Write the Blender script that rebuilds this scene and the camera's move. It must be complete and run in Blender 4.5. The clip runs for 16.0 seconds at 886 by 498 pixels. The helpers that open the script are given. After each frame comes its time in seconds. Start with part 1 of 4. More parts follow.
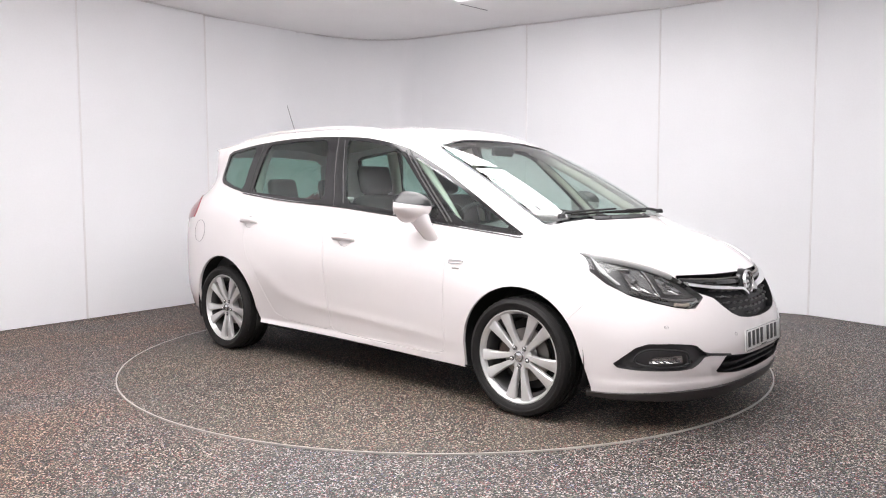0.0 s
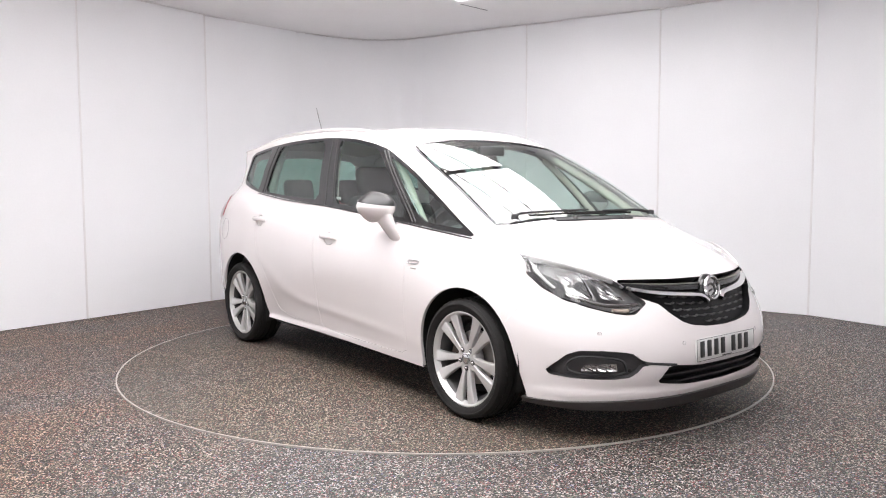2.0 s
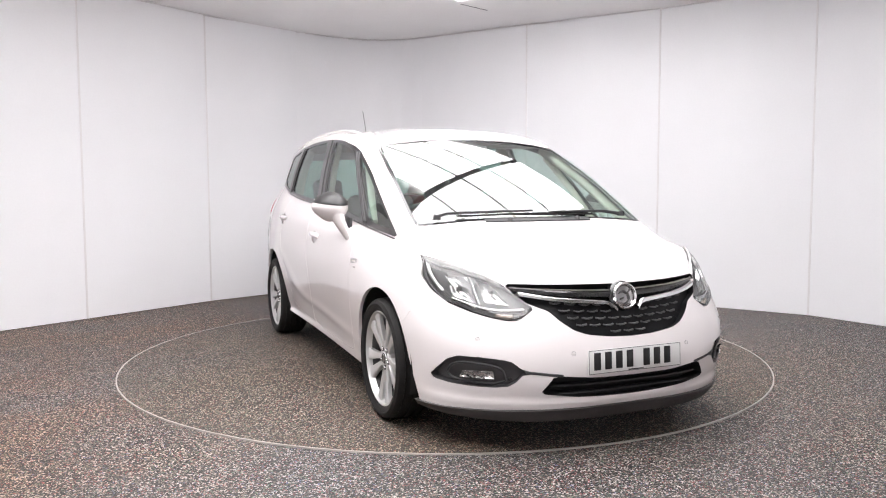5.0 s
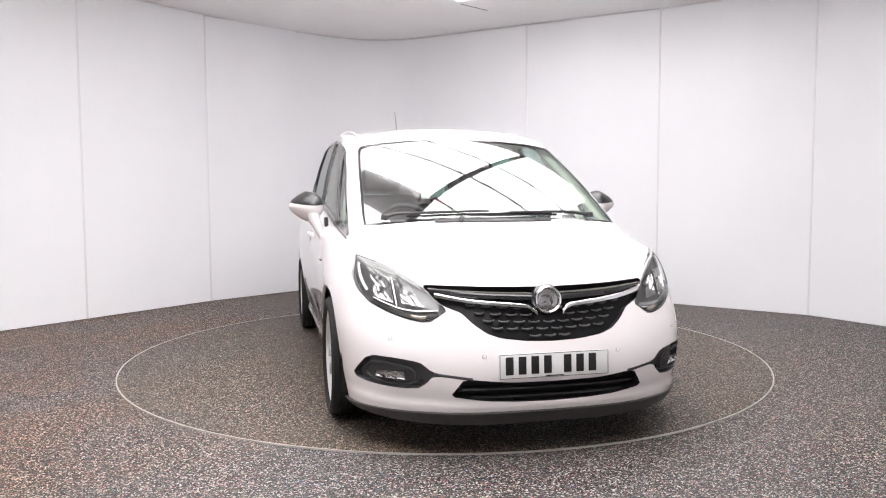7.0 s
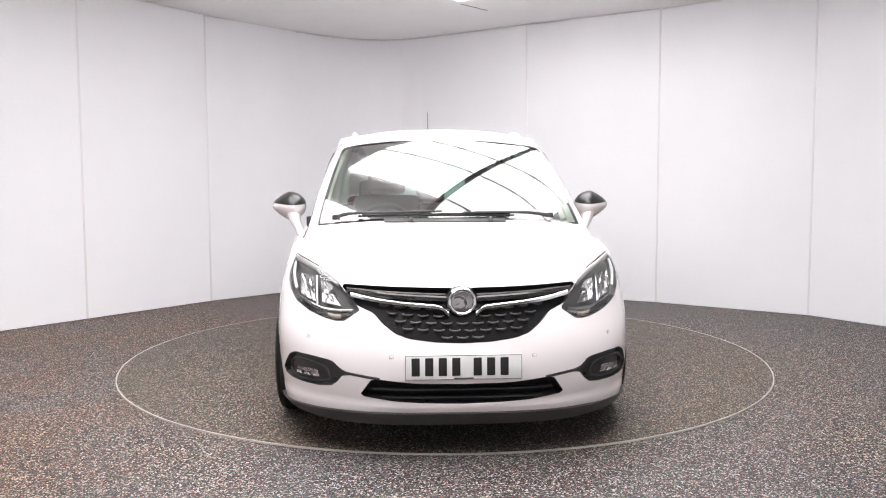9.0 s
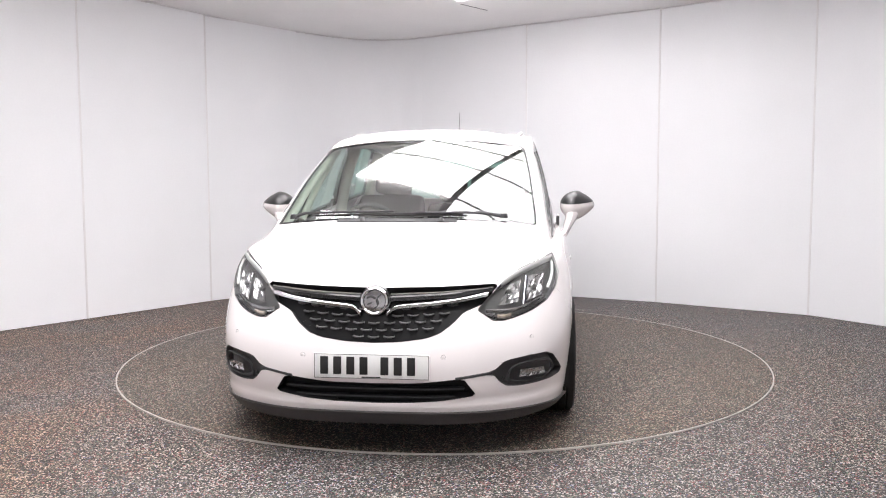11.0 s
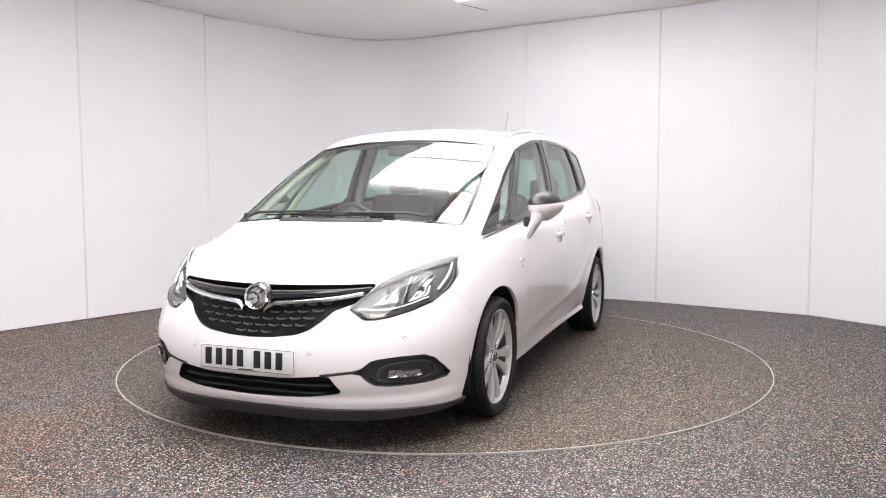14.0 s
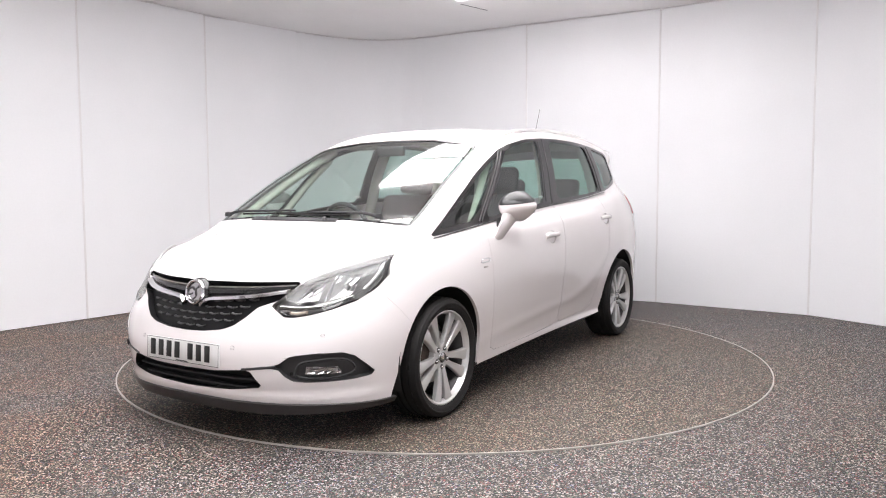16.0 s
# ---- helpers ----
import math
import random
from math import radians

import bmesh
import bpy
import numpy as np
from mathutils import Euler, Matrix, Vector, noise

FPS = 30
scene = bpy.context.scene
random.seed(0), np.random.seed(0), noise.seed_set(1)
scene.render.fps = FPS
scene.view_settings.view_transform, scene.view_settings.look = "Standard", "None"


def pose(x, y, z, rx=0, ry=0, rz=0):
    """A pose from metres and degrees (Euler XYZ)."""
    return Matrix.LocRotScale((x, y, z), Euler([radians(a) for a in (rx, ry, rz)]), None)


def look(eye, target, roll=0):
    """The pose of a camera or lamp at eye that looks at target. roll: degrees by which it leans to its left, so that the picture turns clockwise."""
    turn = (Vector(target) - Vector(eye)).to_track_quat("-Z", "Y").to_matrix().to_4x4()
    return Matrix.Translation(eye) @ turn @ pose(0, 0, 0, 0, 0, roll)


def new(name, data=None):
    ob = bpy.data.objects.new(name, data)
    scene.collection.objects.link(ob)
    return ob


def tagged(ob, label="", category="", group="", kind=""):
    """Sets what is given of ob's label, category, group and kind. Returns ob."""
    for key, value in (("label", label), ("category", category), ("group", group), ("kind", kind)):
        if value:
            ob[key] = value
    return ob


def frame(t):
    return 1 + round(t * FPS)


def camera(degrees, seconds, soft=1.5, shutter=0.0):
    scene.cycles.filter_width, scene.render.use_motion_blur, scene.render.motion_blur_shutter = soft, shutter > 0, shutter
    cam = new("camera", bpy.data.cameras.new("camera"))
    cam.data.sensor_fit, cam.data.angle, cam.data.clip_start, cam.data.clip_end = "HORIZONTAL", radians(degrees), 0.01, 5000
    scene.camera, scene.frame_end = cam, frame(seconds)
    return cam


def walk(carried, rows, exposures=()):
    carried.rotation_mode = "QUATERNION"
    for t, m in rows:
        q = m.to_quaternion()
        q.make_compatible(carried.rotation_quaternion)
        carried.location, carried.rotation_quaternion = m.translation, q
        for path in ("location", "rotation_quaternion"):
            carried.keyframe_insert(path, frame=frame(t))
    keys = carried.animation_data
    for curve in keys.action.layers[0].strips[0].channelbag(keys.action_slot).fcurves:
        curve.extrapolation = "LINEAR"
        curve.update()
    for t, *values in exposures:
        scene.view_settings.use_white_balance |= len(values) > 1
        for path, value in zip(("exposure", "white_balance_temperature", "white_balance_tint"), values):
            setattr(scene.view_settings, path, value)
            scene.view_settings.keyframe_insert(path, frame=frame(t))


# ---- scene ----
from mathutils.bvhtree import BVHTree

# ------------------------------------------------------------------ camera
EYE = (0.0, -5.6702, 1.2007)
cam = camera(59.75, 16.0, soft=1.1)
VIEW = look(EYE, (0.0007, -4.6729, 1.1266), -0.19)
walk(cam, [(0.0, VIEW), (16.0, VIEW)])

# ------------------------------------------------------------------ world, exposure
scene.view_settings.exposure = 0.0
world = bpy.data.worlds.new("world")
scene.world = world
world.use_nodes = True
world.node_tree.nodes["Background"].inputs[0].default_value = (0.9, 0.93, 1.0, 1)
world.node_tree.nodes["Background"].inputs[1].default_value = 0.02

CEIL = 3.12
LIGHT_POWER = 7.9


# ------------------------------------------------------------------ materials
def mat(name, color, rough=0.5, metal=0.0, coat=0.0, grain=0.0, grain_scale=200.0, bump=0.0, mottle=0.0,
        mottle_scale=3.0, spec=0.5, rough_var=0.0):
    m = bpy.data.materials.new(name)
    m.use_nodes = True
    nt = m.node_tree
    b = nt.nodes["Principled BSDF"]
    b.inputs["Base Color"].default_value = (*color, 1)
    b.inputs["Roughness"].default_value = rough
    b.inputs["Metallic"].default_value = metal
    b.inputs["Coat Weight"].default_value = coat
    b.inputs["Coat Roughness"].default_value = 0.04
    b.inputs["Specular IOR Level"].default_value = spec
    tc = nt.nodes.new("ShaderNodeTexCoord")
    if grain or mottle:
        fine, wide = nt.nodes.new("ShaderNodeTexNoise"), nt.nodes.new("ShaderNodeTexNoise")
        fine.inputs["Scale"].default_value, wide.inputs["Scale"].default_value = grain_scale, mottle_scale
        fine.inputs["Detail"].default_value = wide.inputs["Detail"].default_value = 4
        for n, amount, k in ((fine, grain, 0), (wide, mottle, 1)):
            nt.links.new(tc.outputs["Object"], n.inputs["Vector"])
            r = nt.nodes.new("ShaderNodeMapRange")
            r.inputs["From Min"].default_value, r.inputs["From Max"].default_value = 0.3, 0.7
            r.inputs["To Min"].default_value, r.inputs["To Max"].default_value = 1 - amount, 1 + amount
            nt.links.new(n.outputs["Fac"], r.inputs["Value"])
            if k == 0:
                first = r
        mul = nt.nodes.new("ShaderNodeMath")
        mul.operation = "MULTIPLY"
        nt.links.new(first.outputs[0], mul.inputs[0])
        nt.links.new(r.outputs[0], mul.inputs[1])
        tint = nt.nodes.new("ShaderNodeVectorMath")
        tint.operation = "SCALE"
        tint.inputs[0].default_value = color
        nt.links.new(mul.outputs[0], tint.inputs["Scale"])
        nt.links.new(tint.outputs[0], b.inputs["Base Color"])
        if rough_var:
            rr = nt.nodes.new("ShaderNodeMapRange")
            rr.inputs["To Min"].default_value, rr.inputs["To Max"].default_value = rough - rough_var, rough + rough_var
            nt.links.new(wide.outputs["Fac"], rr.inputs["Value"])
            nt.links.new(rr.outputs[0], b.inputs["Roughness"])
        if bump:
            bp = nt.nodes.new("ShaderNodeBump")
            bp.inputs["Strength"].default_value, bp.inputs["Distance"].default_value = bump, 0.002
            nt.links.new(fine.outputs["Fac"], bp.inputs["Height"])
            nt.links.new(bp.outputs[0], b.inputs["Normal"])
    return m


def glass(name, tint, ior=1.5, rough=0.0):
    m = bpy.data.materials.new(name)
    m.use_nodes = True
    nt = m.node_tree
    nt.nodes.remove(nt.nodes["Principled BSDF"])
    out = nt.nodes["Material Output"]
    clear, shine = nt.nodes.new("ShaderNodeBsdfTransparent"), nt.nodes.new("ShaderNodeBsdfGlossy")
    mix, lw = nt.nodes.new("ShaderNodeMixShader"), nt.nodes.new("ShaderNodeLayerWeight")
    clear.inputs[0].default_value = (*tint, 1)
    shine.inputs["Roughness"].default_value = rough
    # both faces of a thin pane: gloss rises towards grazing view
    lw.inputs["Blend"].default_value = 0.5
    power, scale = nt.nodes.new("ShaderNodeMath"), nt.nodes.new("ShaderNodeMath")
    power.operation, scale.operation = "POWER", "MULTIPLY_ADD"
    power.inputs[1].default_value = 5.0
    f0 = 1.7 * ((ior - 1) / (ior + 1)) ** 2
    scale.inputs[1].default_value, scale.inputs[2].default_value = 0.9 - f0, f0
    nt.links.new(lw.outputs["Facing"], power.inputs[0])
    nt.links.new(power.outputs[0], scale.inputs[0])
    nt.links.new(scale.outputs[0], mix.inputs[0])
    nt.links.new(clear.outputs[0], mix.inputs[1])
    nt.links.new(shine.outputs[0], mix.inputs[2])
    nt.links.new(mix.outputs[0], out.inputs["Surface"])
    return m


def glow(name, color, power):
    m = bpy.data.materials.new(name)
    m.use_nodes = True
    b = m.node_tree.nodes["Principled BSDF"]
    b.inputs["Base Color"].default_value = (0.8, 0.8, 0.8, 1)
    b.inputs["Emission Color"].default_value = (*color, 1)
    b.inputs["Emission Strength"].default_value = power
    return m


def granules(name, dark=1.0, tone=(1, 1, 1), even=0.0, warm_side=False):
    """Bonded rubber and stone granules: small coloured cells with relief."""
    m = bpy.data.materials.new(name)
    m.use_nodes = True
    nt = m.node_tree
    b = nt.nodes["Principled BSDF"]
    tc = nt.nodes.new("ShaderNodeTexCoord")
    cell = nt.nodes.new("ShaderNodeTexVoronoi")
    cell.inputs["Scale"].default_value = 165
    nt.links.new(tc.outputs["Object"], cell.inputs["Vector"])
    sep = nt.nodes.new("ShaderNodeSeparateColor")
    nt.links.new(cell.outputs["Color"], sep.inputs[0])
    ramp = nt.nodes.new("ShaderNodeValToRGB")
    ramp.color_ramp.interpolation = "CONSTANT"
    stops = ((0.0, (0.008, 0.008, 0.010)), (0.32, (0.03, 0.03, 0.03)), (0.50, (0.09, 0.08, 0.075)),
             (0.60, (0.21, 0.18, 0.145)), (0.68, (0.10, 0.16, 0.15)), (0.74, (0.42, 0.38, 0.33)), (0.82, (0.42, 0.12, 0.12)), (0.86, (0.16, 0.34, 0.20)),
             (0.875, (0.20, 0.22, 0.42)), (0.89, (0.85, 0.80, 0.78)))
    stops = [(p, tuple(v + (m - v) * even for v, m in zip(c, (0.17, 0.15, 0.13)))) for p, c in stops]
    els = ramp.color_ramp.elements
    els[0].position, els[0].color = 0.0, (*stops[0][1], 1)
    els.remove(els[1])
    for p, c in stops[1:]:
        e = els.new(p)
        e.color = (*c, 1)
    nt.links.new(sep.outputs[0], ramp.inputs[0])
    wide = nt.nodes.new("ShaderNodeTexNoise")
    wide.inputs["Scale"].default_value = 0.6
    wide.inputs["Detail"].default_value = 5
    nt.links.new(tc.outputs["Object"], wide.inputs["Vector"])
    wr = nt.nodes.new("ShaderNodeValToRGB")
    wr.color_ramp.elements[0].position, wr.color_ramp.elements[1].position = 0.35, 0.68
    wr.color_ramp.elements[0].color = (0.95 * dark * tone[0], 0.95 * dark * tone[1], 0.97 * dark * tone[2], 1)
    wr.color_ramp.elements[1].color = (1.10 * dark * tone[0], 1.0 * dark * tone[1], 0.88 * dark * tone[2], 1)
    nt.links.new(wide.outputs["Fac"], wr.inputs[0])
    mul = nt.nodes.new("ShaderNodeMix")
    mul.data_type, mul.blend_type = "RGBA", "MULTIPLY"
    mul.inputs[0].default_value = 1.0
    nt.links.new(ramp.outputs[0], mul.inputs[6])
    nt.links.new(wr.outputs[0], mul.inputs[7])
    last = mul.outputs[2]
    if warm_side:
        # brown tint that grows towards one side of the floor, broken up by noise
        xyz, edge, amount = nt.nodes.new("ShaderNodeSeparateXYZ"), nt.nodes.new("ShaderNodeMapRange"), nt.nodes.new("ShaderNodeMath")
        patch = nt.nodes.new("ShaderNodeTexNoise")
        patch.inputs["Scale"].default_value, patch.inputs["Detail"].default_value = 1.3, 6
        nt.links.new(tc.outputs["Object"], patch.inputs["Vector"])
        nt.links.new(tc.outputs["Object"], xyz.inputs[0])
        edge.inputs["From Min"].default_value, edge.inputs["From Max"].default_value = -0.6, -2.4
        nt.links.new(xyz.outputs["X"], edge.inputs["Value"])
        amount.operation = "MULTIPLY"
        pr = nt.nodes.new("ShaderNodeMapRange")
        pr.inputs["From Min"].default_value, pr.inputs["From Max"].default_value = 0.32, 0.66
        nt.links.new(patch.outputs["Fac"], pr.inputs["Value"])
        nt.links.new(edge.outputs[0], amount.inputs[0])
        nt.links.new(pr.outputs[0], amount.inputs[1])
        warm_tint = nt.nodes.new("ShaderNodeMix")
        warm_tint.data_type, warm_tint.blend_type = "RGBA", "MULTIPLY"
        nt.links.new(amount.outputs[0], warm_tint.inputs[0])
        nt.links.new(last, warm_tint.inputs[6])
        warm_tint.inputs[7].default_value = (1.25, 0.96, 0.76, 1)
        last = warm_tint.outputs[2]
    nt.links.new(last, b.inputs["Base Color"])
    b.inputs["Roughness"].default_value = 0.62
    bp = nt.nodes.new("ShaderNodeBump")
    bp.inputs["Strength"].default_value, bp.inputs["Distance"].default_value = 0.5, 0.003
    bp.invert = True
    nt.links.new(cell.outputs["Distance"], bp.inputs["Height"])
    nt.links.new(bp.outputs[0], b.inputs["Normal"])
    return m


M_PAINT = mat("white_paint", (0.83, 0.785, 0.785), 0.26, coat=1.0, grain=0.006, grain_scale=900, mottle=0.01)
M_BLACK = mat("gloss_black_trim", (0.018, 0.018, 0.019), 0.18, coat=0.3, mottle=0.2, grain=0.1)
M_PLASTIC = mat("black_plastic", (0.028, 0.028, 0.030), 0.55, grain=0.15, grain_scale=600, bump=0.25, mottle=0.15)
M_GREYPL = mat("dark_grey_plastic", (0.06, 0.058, 0.06), 0.5, grain=0.12, grain_scale=600, bump=0.2, mottle=0.12)
M_GRILLE = mat("grille_black", (0.011, 0.011, 0.012), 0.45, spec=0.25, grain=0.1, mottle=0.2)
M_DASHES = mat("satin_grey_dash", (0.10, 0.098, 0.10), 0.35, metal=0.3, grain=0.05, mottle=0.1)
M_SATIN = mat("satin_black", (0.02, 0.02, 0.021), 0.32, grain=0.1, mottle=0.15)
M_DARK = mat("underbody_black", (0.018, 0.017, 0.017), 0.9, grain=0.2, mottle=0.3)
M_RUBBER = mat("tyre_rubber", (0.017, 0.016, 0.0158), 0.62, spec=0.22, grain=0.2, grain_scale=300, bump=0.3, mottle=0.2)
M_ALLOY = mat("silver_alloy", (0.64, 0.635, 0.63), 0.30, metal=0.45, coat=0.6, grain=0.02, mottle=0.04)
M_ALLOY_IN = mat("alloy_barrel", (0.07, 0.068, 0.068), 0.5, metal=0.5, grain=0.05, mottle=0.15)
M_CHROME = mat("chrome", (0.82, 0.82, 0.83), 0.08, metal=1.0, mottle=0.02, grain=0.01)
M_RAIL = mat("satin_silver", (0.66, 0.655, 0.65), 0.32, metal=0.5, grain=0.02, mottle=0.04)
M_LIP = mat("lip_grey_plastic", (0.045, 0.040, 0.039), 0.55, grain=0.12, grain_scale=500, bump=0.2, mottle=0.15)
M_MIRROR = mat("mirror_glass", (0.85, 0.87, 0.88), 0.02, metal=1.0)
M_STEEL = mat("brake_steel", (0.35, 0.33, 0.31), 0.4, metal=0.9, grain=0.1, mottle=0.2)
M_CALIPER = mat("rusty_caliper", (0.075, 0.05, 0.04), 0.7, grain=0.3, mottle=0.3, grain_scale=80)
M_GLASS = glass("tinted_side_glass", (0.72, 0.86, 0.81), 1.8)
M_PRIVACY = glass("privacy_glass", (0.36, 0.55, 0.49), 1.8)
M_SCREEN = glass("windscreen_glass", (0.80, 0.91, 0.87), 1.9)
M_LENS = glass("lamp_lens", (0.90, 0.92, 0.92), 1.45)
M_REFLECT = mat("lamp_reflector", (0.46, 0.45, 0.45), 0.16, metal=1.0, mottle=0.1, grain=0.05, mottle_scale=40)
M_LAMPIN = mat("lamp_housing_grey", (0.155, 0.15, 0.15), 0.42, metal=0.2, mottle=0.2, grain=0.05)
M_AMBER = mat("amber_indicator", (0.52, 0.43, 0.36), 0.2, coat=0.5, mottle=0.2, mottle_scale=60, grain=0.05)
M_RED = mat("red_tail_lens", (0.30, 0.012, 0.022), 0.12, coat=0.8, mottle=0.15, grain=0.05)
M_FABRIC = mat("dark_seat_fabric", (0.045, 0.043, 0.043), 0.9, grain=0.10, grain_scale=300, mottle=0.15)
M_DASH = mat("dashboard_plastic", (0.075, 0.076, 0.077), 0.65, grain=0.15, grain_scale=400, bump=0.2, mottle=0.1)
M_LINING = mat("cream_headlining", (0.55, 0.53, 0.47), 0.9, grain=0.06, grain_scale=500, mottle=0.05)
M_PLATE = mat("plate_white", (0.74, 0.74, 0.73), 0.35, coat=0.3, grain=0.02, mottle=0.04)
M_INK = mat("plate_black", (0.012, 0.012, 0.012), 0.4, mottle=0.1, grain=0.1)
M_WALL = mat("white_wall_panel", (0.878, 0.884, 0.908), 0.42, grain=0.012, grain_scale=60, bump=0.04, mottle=0.025, mottle_scale=0.8, rough_var=0.06)
M_JOINT = mat("white_joint_strip", (0.80, 0.79, 0.80), 0.4, grain=0.02, mottle=0.05)
M_CEIL = mat("white_ceiling", (0.92, 0.91, 0.915), 0.6, grain=0.02, grain_scale=80, bump=0.03, mottle=0.03, mottle_scale=1.0)
M_SLOT = mat("ceiling_slot_grey", (0.28, 0.27, 0.28), 0.7, mottle=0.1, grain=0.1)
M_FLOOR = granules("granule_floor", 0.55, even=0.0, warm_side=True)
M_DECK = granules("granule_deck", 0.50, (1.06, 1.0, 0.89), 0.12)
M_RIM = mat("steel_edge", (0.50, 0.48, 0.45), 0.45, metal=0.4, grain=0.1, mottle=0.15, mottle_scale=6)
M_LIGHT = glow("light_fabric", (1.0, 0.968, 0.978), LIGHT_POWER)
M_STRIP = glow("strip_light_fabric", (1.0, 0.97, 0.95), 2.0)
M_BAR = mat("light_frame_bar", (0.30, 0.30, 0.305), 0.5, mottle=0.1, grain=0.05)


# ------------------------------------------------------------------ mesh helpers
def finish(bm, name, material, smooth=True):
    me = bpy.data.meshes.new(name)
    bm.to_mesh(me)
    bm.free()
    me.materials.append(material)
    if smooth:
        for p in me.polygons:
            p.use_smooth = True
    return me


def part(name, bm, material, parent=None, label="", smooth=True, sharp=40):
    """One mesh object from a bmesh, under a thing or a part."""
    if smooth:
        lim = radians(sharp)
        for e in bm.edges:
            if len(e.link_faces) == 2 and e.calc_face_angle(0) > lim:
                e.smooth = False
    ob = new(name, finish(bm, name, material, smooth))
    if parent is not None:
        ob.parent = parent
    return tagged(ob, label)


def shared(name, me, parent, m=None, label=""):
    ob = new(name, me)
    ob.parent = parent
    if m is not None:
        ob.matrix_basis = m
    return tagged(ob, label)


def box(x0, x1, y0, y1, z0, z1, bevel=0.0, seg=2, bm=None):
    own = bm is None
    b = bmesh.new()
    r = bmesh.ops.create_cube(b, size=1.0)
    for v in b.verts:
        v.co = Vector(((x0 + x1) / 2 + v.co.x * (x1 - x0), (y0 + y1) / 2 + v.co.y * (y1 - y0), (z0 + z1) / 2 + v.co.z * (z1 - z0)))
    if bevel:
        bmesh.ops.bevel(b, geom=b.edges[:], offset=bevel, segments=seg, affect="EDGES", profile=0.5)
    if own:
        return b
    merge(bm, b)
    return bm


def merge(bm, other, m=None):
    if m is not None:
        bmesh.ops.transform(other, matrix=m, verts=other.verts)
    me = bpy.data.meshes.new("tmp")
    other.to_mesh(me)
    other.free()
    bm.from_mesh(me)
    bpy.data.meshes.remove(me)


def lathe(profile, n=48, axis="y", bm=None):
    """Turn a list of (radius, along) round the axis."""
    b = bm or bmesh.new()
    rings = []
    for r, a in profile:
        ring = []
        for k in range(n):
            w = 2 * math.pi * k / n
            c, s = r * math.cos(w), r * math.sin(w)
            ring.append(b.verts.new((c, a, s) if axis == "y" else (c, s, a) if axis == "z" else (a, c, s)))
        rings.append(ring)
    for p, q in zip(rings, rings[1:]):
        for k in range(n):
            b.faces.new((p[k], p[(k + 1) % n], q[(k + 1) % n], q[k]))
    bmesh.ops.recalc_face_normals(b, faces=b.faces[:])
    return b


def tube(points, radius, n=8, taper=None):
    """A round bar along points."""
    b = bmesh.new()
    rings = []
    pts = [Vector(p) for p in points]
    for i, p in enumerate(pts):
        d = (pts[min(i + 1, len(pts) - 1)] - pts[max(i - 1, 0)]).normalized()
        u = d.cross(Vector((0, 0, 1)))
        u = u.normalized() if u.length > 0.05 else d.cross(Vector((0, 1, 0))).normalized()
        w = u.cross(d)
        r = radius if taper is None else radius + (taper - radius) * i / (len(pts) - 1)
        rings.append([b.verts.new(p + r * (math.cos(2 * math.pi * k / n) * u + math.sin(2 * math.pi * k / n) * w)) for k in range(n)])
    for p, q in zip(rings, rings[1:]):
        for k in range(n):
            b.faces.new((p[k], p[(k + 1) % n], q[(k + 1) % n], q[k]))
    b.faces.new(rings[0][::-1])
    b.faces.new(rings[-1])
    bmesh.ops.recalc_face_normals(b, faces=b.faces[:])
    return b


def slab(poly, z0, z1, bevel=0.0):
    """A flat plate with the outline poly in x, y."""
    b = bmesh.new()
    lo = [b.verts.new((x, y, z0)) for x, y in poly]
    hi = [b.verts.new((x, y, z1)) for x, y in poly]
    n = len(poly)
    b.faces.new(hi)
    b.faces.new(lo[::-1])
    for k in range(n):
        b.faces.new((lo[k], lo[(k + 1) % n], hi[(k + 1) % n], hi[k]))
    bmesh.ops.recalc_face_normals(b, faces=b.faces[:])
    if bevel:
        bmesh.ops.bevel(b, geom=[e for e in b.edges if abs(e.calc_face_angle(0)) > 0.9], offset=bevel, segments=2, affect="EDGES")
    return b


def rounded(poly, times=2, cut=0.25):
    """Chaikin's corner cutting; cut is the share of each side that the first pass takes off."""
    for _ in range(times):
        out = []
        n = len(poly)
        for k in range(n):
            a, b = poly[k], poly[(k + 1) % n]
            out += [tuple((1 - cut) * p + cut * q for p, q in zip(a, b)), tuple(cut * p + (1 - cut) * q for p, q in zip(a, b))]
        poly, cut = out, 0.25
    return poly


def spline(knots, per):
    """Points of a Catmull-Rom curve through the knots, per steps a span."""
    k = np.array(knots, float)
    k = np.vstack([2 * k[0] - k[1], k, 2 * k[-1] - k[-2]])
    out = []
    for i in range(1, len(k) - 2):
        for j in range(per):
            t = j / per
            out.append(0.5 * (2 * k[i] + (k[i + 1] - k[i - 1]) * t + (2 * k[i - 1] - 5 * k[i] + 4 * k[i + 1] - k[i + 2]) * t * t
                              + (3 * k[i] - k[i - 1] - 3 * k[i + 1] + k[i + 2]) * t ** 3))
    out.append(k[-2])
    return np.array(out)


# ------------------------------------------------------------------ room
WALL = [(-4.55, -0.6), (-3.86, 1.0), (-3.40, 1.65), (-2.57, 2.84), (-1.75, 3.72), (-1.3, 4.08), (-0.95, 4.24), (-0.62, 4.25), (-0.25, 4.13),
        (0.98, 3.38), (2.31, 2.62), (3.53, 1.71), (4.05, 0.85), (4.55, -0.6), (4.6, -4.0), (3.9, -7.2), (-3.9, -7.2), (-4.6, -4.0)]


